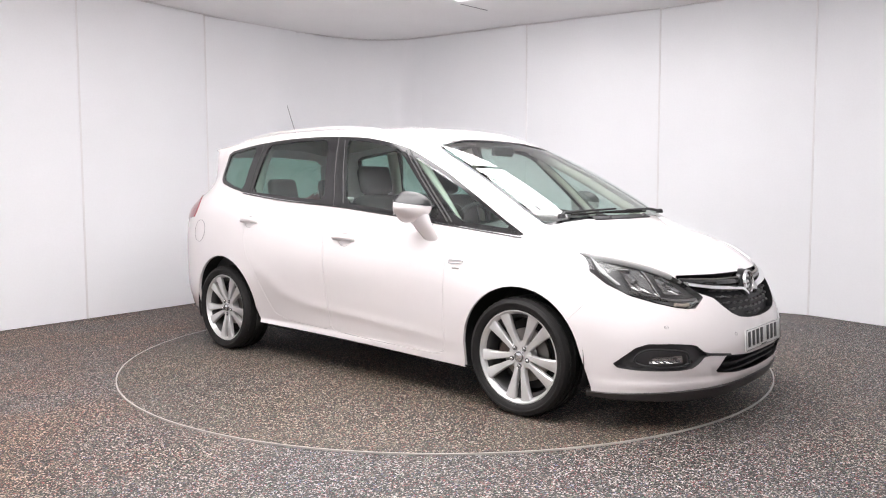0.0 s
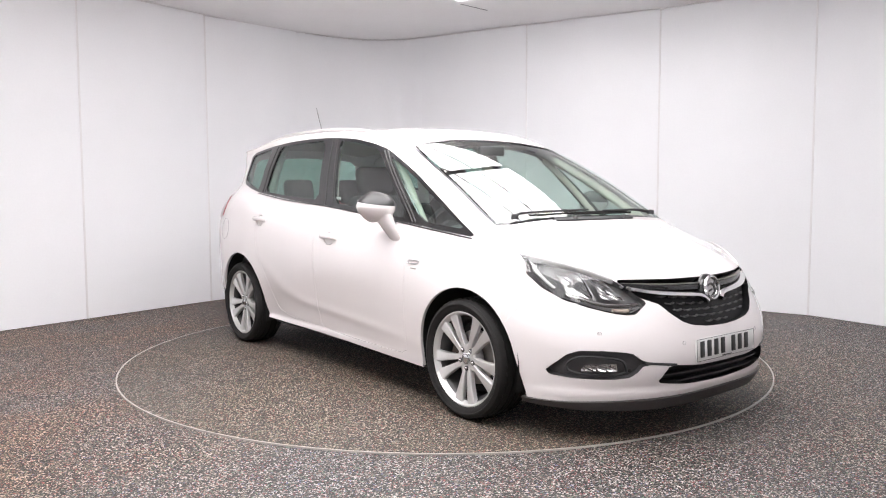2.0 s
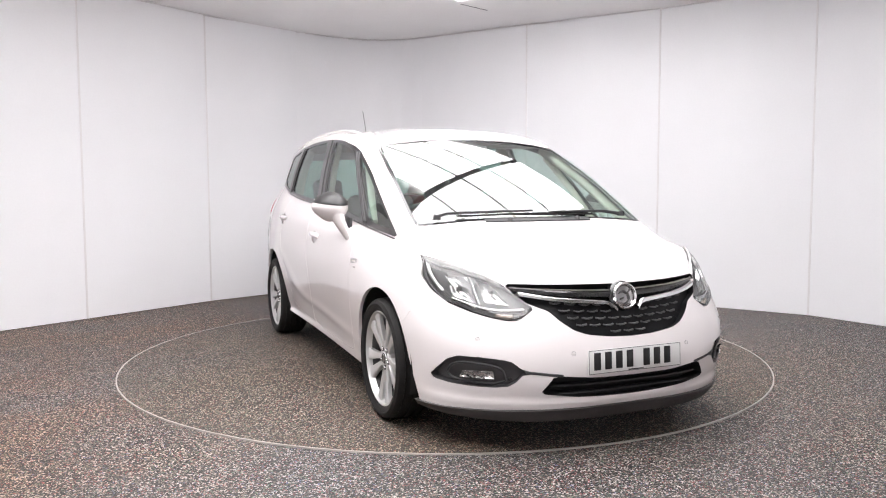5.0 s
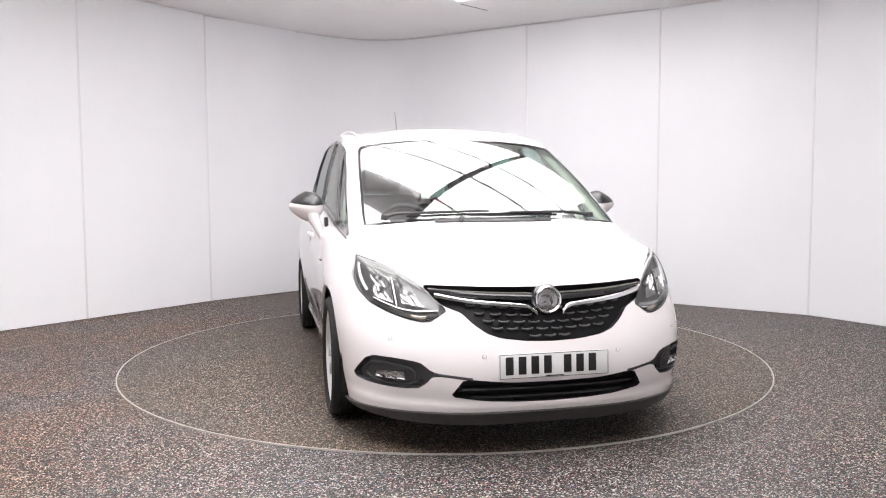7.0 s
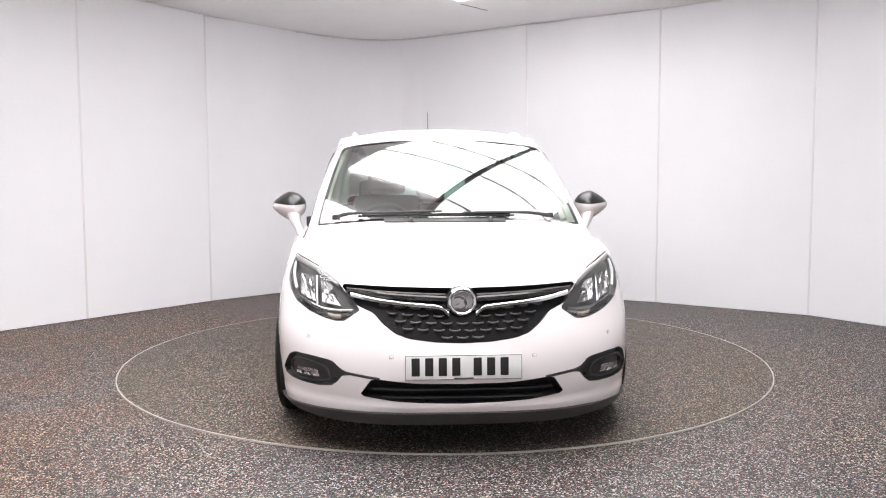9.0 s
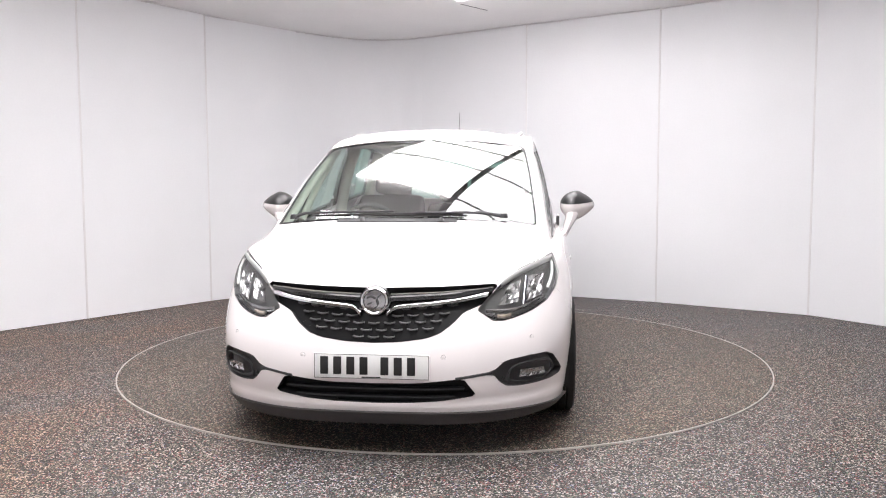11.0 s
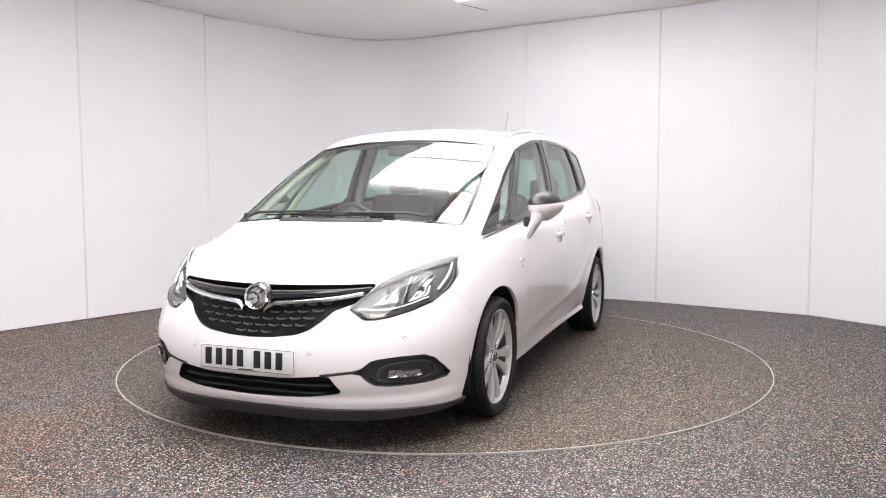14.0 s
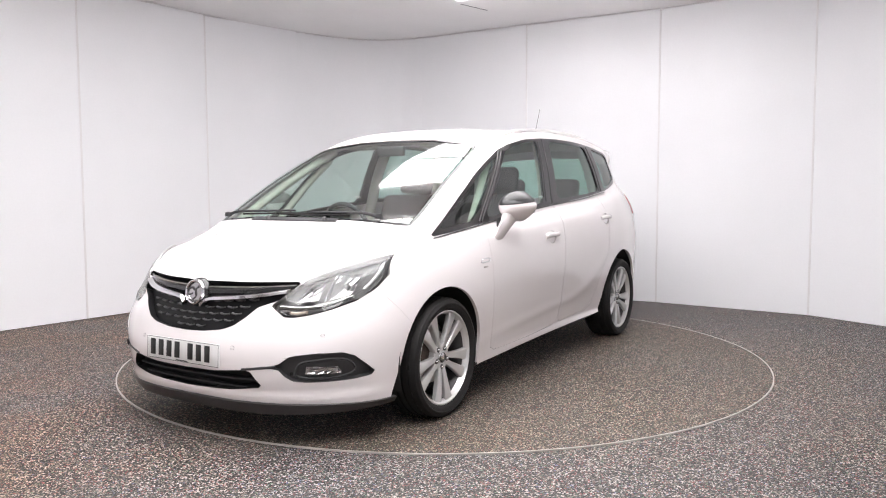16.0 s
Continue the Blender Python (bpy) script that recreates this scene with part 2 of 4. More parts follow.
def build_room():
    floor = tagged(part("floor", slab([(x * 1.03, y * 1.03) for x, y in WALL], -0.12, -0.006), M_FLOOR, smooth=False),
                   "speckled grey and brown bonded granule floor", "floor", kind="structure")
    ceil = slab([(x * 1.03, y * 1.03) for x, y in WALL], CEIL, CEIL + 0.15)
    tagged(part("ceiling", ceil, M_CEIL, smooth=False), "plain white painted ceiling", "ceiling", kind="structure")
    wall = tagged(new("wall"), "white smooth wall panels with slim vertical joints", "wall", kind="structure")
    n = len(WALL)
    cx, cy = 0.0, -1.2
    # the rounded corner is one bent panel
    bend = [tuple(p) for p in spline(WALL[3:10], 6)[6:31]]
    back = [(x - .08 * (1 - 2 * k / 24) * .8, y + .08) for k, (x, y) in enumerate(bend)]
    b = bmesh.new()
    rows = [[b.verts.new((*p, 0)), b.verts.new((*p, CEIL)), b.verts.new((*q, CEIL)), b.verts.new((*q, 0))] for p, q in zip(bend, back)]
    for p, q in zip(rows, rows[1:]):
        for j in range(4):
            b.faces.new((p[j], p[(j + 1) % 4], q[(j + 1) % 4], q[j]))
    b.faces.new(rows[0])
    b.faces.new(rows[-1][::-1])
    bmesh.ops.recalc_face_normals(b, faces=b.faces[:])
    part("panel", b, M_WALL, wall, "bent corner panel")
    joints = {1: 0, 2: 1, 3: 1, 4: 1, 9: 1, 10: 1, 11: 1}
    for k in range(n):
        if k in (4, 5, 6, 7):
            continue
        (x0, y0), (x1, y1) = WALL[k], WALL[(k + 1) % n]
        L = math.hypot(x1 - x0, y1 - y0)
        a = math.degrees(math.atan2(y1 - y0, x1 - x0))
        b = box(0, L, 0.0, 0.08, 0.0, CEIL)
        ob = part("panel", b, M_WALL, wall, smooth=False)
        out = (x0 + x1) / 2 * -(y1 - y0) + ((y0 + y1) / 2 - cy) * (x1 - x0)
        ob.matrix_basis = pose(x0, y0, 0, 0, 0, a) if out > 0 else pose(x1, y1, 0, 0, 0, a + 180)
        if k in joints and joints[k]:
            dx, dy = cx - x0, cy - y0
            d = math.hypot(dx, dy)
            j = part("joint_strip", box(-0.009, 0.009, -0.002, 0.012, 0.0, CEIL, 0.0015), M_JOINT, wall)
            j.matrix_basis = pose(x0 + dx / d * 0.004, y0 + dy / d * 0.004, 0, 0, 0, math.degrees(math.atan2(dy, dx)) + 90)
    # slim cove where wall meets ceiling
    pts = WALL[:4] + bend + WALL[9:]
    cove = bmesh.new()
    for k in range(len(pts)):
        (x0, y0), (x1, y1) = pts[k], pts[(k + 1) % len(pts)]
        merge(cove, tube([(x0 * 0.995, y0 * 0.995, CEIL - 0.012), (x1 * 0.995, y1 * 0.995, CEIL - 0.005)], 0.007, 6))
    tagged(part("trim", cove, M_JOINT), "thin white trim between wall and ceiling", "trim", kind="structure")


def build_lights():
    """Large fabric ceiling lights with slim grey bars; the last one is an unseen addition."""
    slot = part("ceiling_slot", box(-0.2, 0.2, -0.006, 0.006, CEIL - 0.004, CEIL + 0.01), M_SLOT)
    slot.matrix_basis = pose(0.34, 2.54, 0, 0, 0, 44)
    tagged(slot, "grey narrow slot in the white ceiling", "slot")
    # the panels lie askew in the room: u runs along (0.559, 0.829), v along (-0.829, 0.559)
    at = lambda u, v: (.559 * u - .829 * v, .829 * u + .559 * v)
    for corners, ribs in (([(-.16, -.14), (-.16, 1.12), (.5, 1.07), (.95, .89), (1.40, .45), (1.58, .18), (1.64, -.14)], (.468, .96)),
                          ([(-.85, -.215), (1.65, -.215), (1.65, -1.25), (-.85, -1.25)], (-.16, .468, .96)),
                          ([(1.50, .70), (1.50, .97), (1.73, .97), (1.73, .70)], ()),
                          ([(-2.8, -.10), (-2.8, 1.2), (-.82, 1.2), (-.82, -.10)], (-1.45, -2.1)),
                          # far part unseen, stretched towards the viewpoint to brighten the car's front
                          ([(-4.3, -1.3), (-4.3, -.20), (-.90, -.20), (-.90, -1.3)], (-1.45, -2.1, -2.7)),
                          # whole panel added out of view as extra light on nose and floor
                          ([(-4.0, -3.0), (-4.0, -1.45), (-1.2, -1.45), (-1.2, -3.0)], (-1.7, -2.3, -2.9))):
        lamp = tagged(new("ceiling_light"), "large glowing white fabric ceiling light with grey bars" if ribs else "small glowing white fabric ceiling light",
                      "ceiling light", "ceiling lights over the turntable")
        part("diffuser", slab([at(*c) for c in corners], CEIL - .08, CEIL - .004, .012), M_LIGHT, lamp, smooth=False)
        for u in ribs:
            cut = []
            for (a, b), (c, d) in zip(corners, corners[1:] + corners[:1]):
                if (a - u) * (c - u) < 0:
                    cut.append(b + (d - b) * (u - a) / (c - a))
            b = tube([(*at(u, min(cut)), CEIL - .086), (*at(u, max(cut)), CEIL - .086)], .013, 6)
            part("bar", b, M_BAR, lamp)
    beam = slab([at(1.66, -.143), at(-.8, -.143), at(-.8, -.212), at(1.66, -.212)], CEIL - .086, CEIL - .002)
    tagged(part("ceiling_beam", beam, M_BAR, smooth=False), "grey beam between two ceiling lights", "beam")
    lamp = tagged(new("strip_light"), "tall glowing strip light standing by the wall", "strip light")
    part("diffuser", box(-.03, .03, -.22, .22, .55, 2.6, .01), M_STRIP, lamp)
    part("stand", box(-.05, -.031, -.26, .26, 0.0, 2.64, .004), M_BAR, lamp)
    lamp.matrix_basis = pose(-4.15, -5.0, -.006, 0, 0, 48)


# ------------------------------------------------------------------ turntable
RADIUS = 2.283
CENTRE = (0.014, 0.075)


def build_turntable():
    t = tagged(new("turntable"), "round turntable of speckled granules with a thin pale steel edge", "turntable")
    b = lathe([(0.0005, 0.0), (0.8, 0.0), (1.6, 0.0), (RADIUS - 0.006, 0.0), (RADIUS - 0.006, -0.02)], 160, "z")
    part("deck", b, M_DECK, t)
    b = lathe([(RADIUS - 0.004, -0.02), (RADIUS - 0.004, 0.002), (RADIUS + 0.004, 0.002), (RADIUS + 0.004, -0.02)], 160, "z")
    part("edge_ring", b, M_RIM, t)
    return t


# ------------------------------------------------------------------ car body surface
# control curves of the left half, from the nose's centre round the side to the tail's centre
RINGS = []
RINGS.append([(2.29, 0, .193), (2.275, .30, .193), (2.21, .52, .193), (2.06, .72, .193), (1.82, .85, .193), (1.38, .89, .20), (.9, .885, .21),
              (0, .88, .235), (-.9, .885, .25), (-1.38, .89, .25), (-1.85, .83, .26), (-2.15, .68, .27), (-2.25, .35, .27), (-2.27, 0, .27)])
RINGS.append([(2.345, 0, .34), (2.33, .3, .34), (2.255, .53, .35), (2.10, .74, .36), (1.83, .872, .36), (1.38, .915, .36), (.9, .905, .36),
              (0, .89, .37), (-.9, .90, .38), (-1.38, .925, .4), (-1.85, .87, .4), (-2.2, .70, .42), (-2.32, .36, .42), (-2.33, 0, .42)])
RINGS.append([(2.335, 0, .5), (2.32, .3, .5), (2.24, .53, .52), (2.09, .74, .53), (1.82, .880, .54), (1.38, .93, .56), (.9, .925, .54),
              (0, .91, .52), (-.9, .92, .54), (-1.38, .94, .58), (-1.85, .88, .58), (-2.2, .71, .6), (-2.31, .36, .6), (-2.32, 0, .6)])
RINGS.append([(2.28, 0, .68), (2.25, .3, .68), (2.15, .53, .70), (1.98, .74, .72), (1.75, .863, .74), (1.38, .918, .75), (.9, .93, .75),
              (0, .93, .75), (-.9, .93, .78), (-1.38, .925, .8), (-1.87, .875, .82), (-2.17, .72, .85), (-2.27, .36, .85), (-2.28, 0, .85)])
RINGS.append([(2.20, 0, .785), (2.17, .3, .785), (2.06, .53, .80), (1.90, .72, .835), (1.70, .825, .87), (1.38, .875, .90), (.9, .905, .92),
              (0, .91, .95), (-.9, .91, .98), (-1.38, .895, 1.0), (-1.85, .845, 1.03), (-2.12, .71, 1.05), (-2.2, .36, 1.05), (-2.21, 0, 1.05)])
RINGS.append([(1.95, 0, .93), (1.93, .3, .925), (1.83, .5, .915), (1.68, .70, .925), (1.54, .80, .925), (1.36, .845, .935), (.9, .87, .965),
              (0, .875, 1.03), (-.9, .87, 1.08), (-1.38, .86, 1.12), (-1.81, .80, 1.15), (-2.02, .66, 1.16), (-2.17, .35, 1.16), (-2.18, 0, 1.16)])
RINGS.append([(1.528, 0, 1.048), (1.518, .3, 1.043), (1.503, .5, 1.033), (1.474, .69, 1.015), (1.428, .765, .985), (1.345, .80, .965), (.9, .815, 1.01),
              (0, .825, 1.10), (-.9, .815, 1.17), (-1.38, .80, 1.235), (-1.72, .745, 1.27), (-1.93, .60, 1.27), (-2.1, .33, 1.27), (-2.12, 0, 1.27)])
RINGS.append([(1.018, 0, 1.335), (1.013, .3, 1.328), (1.008, .49, 1.312), (.998, .665, 1.285), (.935, .725, 1.255), (.855, .76, 1.24), (.5, .765, 1.29),
              (-.17, .77, 1.35), (-.92, .762, 1.39), (-1.34, .752, 1.405), (-1.68, .705, 1.405), (-1.89, .60, 1.405), (-2.01, .32, 1.415), (-2.03, 0, 1.42)])
RINGS.append([(.44, 0, 1.585), (.455, .3, 1.575), (.482, .5, 1.55), (.485, .625, 1.525), (.455, .665, 1.50), (.365, .70, 1.485), (.1, .70, 1.55),
              (-.35, .695, 1.585), (-.95, .69, 1.59), (-1.3, .68, 1.57), (-1.66, .67, 1.525), (-1.87, .60, 1.525), (-1.88, .3, 1.56), (-1.9, 0, 1.57)])
RINGS.append([(.30, 0, 1.63), (.31, .3, 1.62), (.325, .48, 1.595), (.32, .57, 1.57), (.30, .61, 1.555), (.22, .64, 1.55), (.0, .645, 1.60),
              (-.38, .64, 1.63), (-.95, .635, 1.635), (-1.3, .62, 1.62), (-1.65, .60, 1.585), (-1.93, .55, 1.565), (-1.95, .28, 1.60), (-1.97, 0, 1.605)])
RINGS.append([(.0, 0, 1.66), (.0, .15, 1.658), (-.02, .25, 1.655), (-.04, .3, 1.65), (-.06, .32, 1.648), (-.1, .33, 1.648), (-.25, .33, 1.655),
              (-.5, .33, 1.665), (-.95, .33, 1.665), (-1.25, .32, 1.655), (-1.5, .3, 1.64), (-1.65, .25, 1.63), (-1.7, .14, 1.63), (-1.72, 0, 1.635)])
RINGS.append([(-.05, 0, 1.664), (-.06, 0, 1.664), (-.08, 0, 1.664), (-.1, 0, 1.665), (-.12, 0, 1.666), (-.15, 0, 1.667), (-.28, 0, 1.668),
              (-.5, 0, 1.672), (-.95, 0, 1.672), (-1.22, 0, 1.664), (-1.45, 0, 1.652), (-1.6, 0, 1.645), (-1.65, 0, 1.641), (-1.69, 0, 1.637)])
PER_S, PER_R = 9, 10


def body_surface():
    along = np.array([spline(r, PER_S) for r in RINGS])
    grid = np.array([spline(along[:, j], PER_R) for j in range(along.shape[1])])
    grid[:, :, 1] = np.maximum(grid[:, :, 1], 0)
    # the sweeping crease low on the doors, tucked in below it, and the sill's ledge
    for p in grid.reshape(-1, 3):
        x, y, z = p
        if y > .8 and z < .9 and -1.3 < x < 1.15:
            zc = float(np.interp(x, [-1.05, -.84, -.65, -.4, -.05, .88, 1.1], [.72, .60, .49, .425, .405, .345, .33]))
            u = min(max((z - .254) / .022, 0), 1)
            ends = min(max((x + 1.15) / .3, 0), 1) * min(max((1.1 - x) / .7, 0), 1)
            p[1] -= .058 * max(zc - z, 0) * u * ends
            p[1] += .005 * math.exp(-((z - zc - .01) / .03) ** 2) * ends
    for p in grid.reshape(-1, 3):
        x, y, z = p
        if x > 1.75 and z < .30:
            t = min(max((.268 - z) / .02, 0), 1) * min(max((x - 1.75) / .25, 0), 1)
            n = Vector((x - 1.2, y * 1.3, 0)).normalized()
            p[0] += .012 * t * n.x
            p[1] += .012 * t * n.y
    grid[0, :, 1] = 0
    grid[-1, :, 1] = 0
    b = bmesh.new()
    vs = [[b.verts.new(p) for p in col] for col in grid]
    for i in range(len(vs) - 1):
        for j in range(len(vs[0]) - 1):
            q = (vs[i][j], vs[i][j + 1], vs[i + 1][j + 1], vs[i + 1][j])
            b.faces.new(q)
    bmesh.ops.remove_doubles(b, verts=b.verts[:], dist=0.0004)
    b.normal_update()
    f = min(b.faces, key=lambda q: (q.calc_center_median() - Vector((0, .9, .7))).length)
    if f.normal.y < 0:
        bmesh.ops.reverse_faces(b, faces=b.faces[:])
    b.normal_update()
    return b


def inside(poly, u, v):
    r = False
    n = len(poly)
    for k in range(n):
        (a, b), (c, d) = poly[k], poly[(k + 1) % n]
        if (b > v) != (d > v) and u < (c - a) * (v - b) / (d - b) + a:
            r = not r
    return r


def carve(b, poly, axes, ok):
    """Cut the outline poly (in the two axes) into the surface where ok(centre) holds; gives the faces inside."""
    i, j = axes
    k3 = 3 - i - j
    lo = (min(p[0] for p in poly) - .06, min(p[1] for p in poly) - .06)
    hi = (max(p[0] for p in poly) + .06, max(p[1] for p in poly) + .06)
    near = lambda c: lo[0] < c[i] < hi[0] and lo[1] < c[j] < hi[1] and ok(c)
    n = len(poly)
    for k in range(n):
        p, q = poly[k], poly[(k + 1) % n]
        du, dv = q[0] - p[0], q[1] - p[1]
        L = math.hypot(du, dv)
        if L < 1e-5:
            continue
        co, no = [0, 0, 0], [0, 0, 0]
        co[i], co[j] = p
        no[i], no[j] = -dv / L, du / L
        fs = []
        for f in b.faces:
            c = f.calc_center_median()
            if not near(c):
                continue
            s = [((v.co[i] - p[0]) * du + (v.co[j] - p[1]) * dv) / L for v in f.verts]
            if max(s) < -0.001 or min(s) > L + 0.001:
                continue
            t = [(v.co[i] - p[0]) * no[i] + (v.co[j] - p[1]) * no[j] for v in f.verts]
            if min(t) < 0 < max(t):
                fs.append(f)
        if fs:
            geom = set(fs)
            for f in fs:
                geom.update(f.edges)
                geom.update(f.verts)
            bmesh.ops.bisect_plane(b, geom=list(geom), dist=1e-5, plane_co=co, plane_no=no)
    return [f for f in b.faces if near(f.calc_center_median()) and inside(poly, f.calc_center_median()[i], f.calc_center_median()[j])]


def take(b, faces, keep=False):
    """Move faces into a bmesh of their own."""
    out = bmesh.new()
    made = {}
    nrm = out.verts.layers.float_vector.new("n")
    for f in faces:
        for v in f.verts:
            if v not in made:
                w = out.verts.new(v.co)
                w[nrm] = v.normal
                made[v] = w
    for f in faces:
        try:
            out.faces.new([made[v] for v in f.verts])
        except ValueError:
            pass
    if not keep:
        bmesh.ops.delete(b, geom=faces, context="FACES")
    out.normal_update()
    return out


def shifted(b, d):
    """A copy of the patch moved by d along the body's normals."""
    c = b.copy()
    n = c.verts.layers.float_vector["n"]
    for v in c.verts:
        v.co += v[n] * d
    return c


def rimmed(b, depth, gap=0.0, centre=True):
    """Give the patch an edge that goes depth inwards, and pull its border in by gap. The border on the centre plane stays open."""
    n = b.verts.layers.float_vector["n"]
    edges = [e for e in b.edges if len(e.link_faces) == 1 and not (centre and all(abs(v.co.y) < 1e-4 for v in e.verts))]
    if gap:
        push = {}
        for e in edges:
            f = e.link_faces[0]
            d = (e.verts[1].co - e.verts[0].co).cross(f.normal)
            if d.length == 0:
                continue
            d.normalize()
            if d.dot(f.calc_center_median() - e.verts[0].co) < 0:
                d = -d
            for v in e.verts:
                push[v] = push.get(v, Vector()) + d
        for v, d in push.items():
            if abs(v.co.y) < 1e-4:
                d.y = 0
            if d.length > 0:
                v.co += d.normalized() * gap
    r = bmesh.ops.extrude_edge_only(b, edges=edges)
    for v in r["geom"]:
        if isinstance(v, bmesh.types.BMVert):
            v.co -= v[n] * depth
    b.normal_update()
    return b


def tub(b, depth):
    """A recess: the patch pushed in by depth, with walls up to its old border."""
    c = b.copy()
    n = c.verts.layers.float_vector["n"]
    edges = [e for e in c.edges if len(e.link_faces) == 1 and not all(abs(v.co.y) < 1e-4 for v in e.verts)]
    old = set(v for e in edges for v in e.verts)
    for v in c.verts:
        v.co -= v[n] * depth
    r = bmesh.ops.extrude_edge_only(c, edges=edges)
    for v in r["geom"]:
        if isinstance(v, bmesh.types.BMVert):
            v.co += v[n] * depth
    c.normal_update()
    return c


def mirrored(b):
    c = b.copy()
    for v in c.verts:
        v.co.y = -v.co.y
    bmesh.ops.reverse_faces(c, faces=c.faces[:])
    return c


def whole(b):
    """The half patch joined with its mirror image."""
    c = mirrored(b)
    merge(b, c)
    bmesh.ops.remove_doubles(b, verts=b.verts[:], dist=0.0002)
    b.normal_update()
    return b


def both(name, b, material, parent, label="", sharp=40):
    """The patch and its mirror image as two parts."""
    c = mirrored(b)
    return part(name, b, material, parent, label, sharp=sharp), part(name, c, material, parent, label, sharp=sharp)


# ------------------------------------------------------------------ car outlines
def arc(cx, cz, r, a0, a1, n):
    return [(cx + r * math.cos(radians(a0 + (a1 - a0) * k / n)), cz + r * math.sin(radians(a0 + (a1 - a0) * k / n))) for k in range(n + 1)]


FRONT_ARCH = [(1.81, .05), (1.80, .22)] + arc(1.38, .325, .375, 12, 176, 22) + [(1.005, .22), (1.01, .05)]
REAR_ARCH = [(-.935, .05), (-.945, .24)] + arc(-1.38, .335, .385, 4, 172, 22) + [(-1.76, .24), (-1.76, .05)]
WINDOWS = [(1.37, .955), (1.06, .985), (.85, 1.01), (.34, 1.065), (-.14, 1.11), (-.75, 1.15), (-1.23, 1.2), (-1.42, 1.235), (-1.56, 1.27), (-1.605, 1.31),
           (-1.60, 1.40), (-1.585, 1.52), (-1.25, 1.56), (-.88, 1.583), (-.55, 1.587), (-.25, 1.578), (.03, 1.555), (.26, 1.512), (.41, 1.470), (.58, 1.395), (.76, 1.31), (.98, 1.185), (1.2, 1.05)]
G_QUARTER = [(1.27, .995), (.89, 1.032), (.46, 1.425), (.60, 1.365), (.77, 1.28), (.98, 1.16)]
G_FRONT = [(.77, 1.04), (.34, 1.09), (-.07, 1.127), (-.165, 1.553), (.02, 1.535), (.22, 1.495), (.34, 1.462)]
G_REAR = [(-.29, 1.145), (-.75, 1.172), (-1.13, 1.205), (-1.04, 1.55), (-.75, 1.563), (-.36, 1.563)]
G_TAIL = [(-1.25, 1.222), (-1.42, 1.258), (-1.55, 1.30), (-1.58, 1.33), (-1.555, 1.502), (-1.19, 1.545)]
DOOR_F = [(.905, 1.10), (.90, .95), (.865, .55), (.855, .282), (.80, .257), (.3, .260), (-.12, .277), (-.165, .31), (-.18, .6), (-.19, .9), (-.17, 1.30), (.3, 1.3)]
DOOR_R = [(-.20, 1.3), (-.19, .9), (-.18, .6), (-.165, .31), (-.2, .279), (-.62, .297), (-.78, .335), (-.86, .45), (-.96, .62), (-1.06, .76), (-1.10, .95), (-1.06, 1.10), (-1.0, 1.30)]
BONNET = [(2.4, 0), (2.4, .52), (2.055, .545), (1.97, .60), (1.87, .675), (1.75, .745), (1.60, .785), (1.455, .795), (1.41, .765), (1.44, .715), (1.497, .60), (1.513, .42), (1.523, .2), (1.527, 0)]
SCREEN = [(-.05, 1.052), (.2, 1.05), (.42, 1.043), (.6, 1.03), (.725, 1.018), (.722, 1.08), (.705, 1.2), (.682, 1.34), (.658, 1.44), (.647, 1.475), (.626, 1.494), (.5, 1.517), (.3, 1.540), (-.05, 1.548)]
PANE = [(-.05, 1.062), (.2, 1.06), (.42, 1.053), (.6, 1.042), (.712, 1.030), (.708, 1.09), (.692, 1.2), (.670, 1.34), (.648, 1.432), (.636, 1.468), (.619, 1.487), (.5, 1.511), (.3, 1.534), (-.05, 1.542)]
HEAD = [(.458, .668), (.532, .618), (.575, .616), (.70, .648), (.775, .685), (.820, .740), (.836, .80), (.806, .893), (.73, .869), (.64, .834), (.568, .782)]
GRILLE = [(-.05, .765), (.2, .768), (.4, .772), (.552, .775), (.50, .70), (.455, .680), (.40, .660), (.355, .614), (.30, .574), (.24, .553), (.12, .537), (-.05, .532)]
INTAKE = [(-.05, .355), (.2, .357), (.405, .377), (.462, .294), (.3, .272), (.15, .264), (-.05, .261)]
FOG = [(.50, .394), (.545, .408), (.582, .440), (.62, .449), (.69, .456), (.772, .456), (.805, .435), (.832, .385), (.845, .352), (.836, .332), (.79, .322), (.72, .320), (.645, .320), (.593, .327), (.563, .350), (.54, .380), (.50, .386)]
TAILLAMP = [(-1.83, 1.07), (-1.89, .985), (-2.4, .985), (-2.4, 1.185), (-1.93, 1.185), (-1.86, 1.15)]
SIDE = lambda c: c.y > .5
NOSE = lambda c: c.x > 1.5 and c.z < 1.0


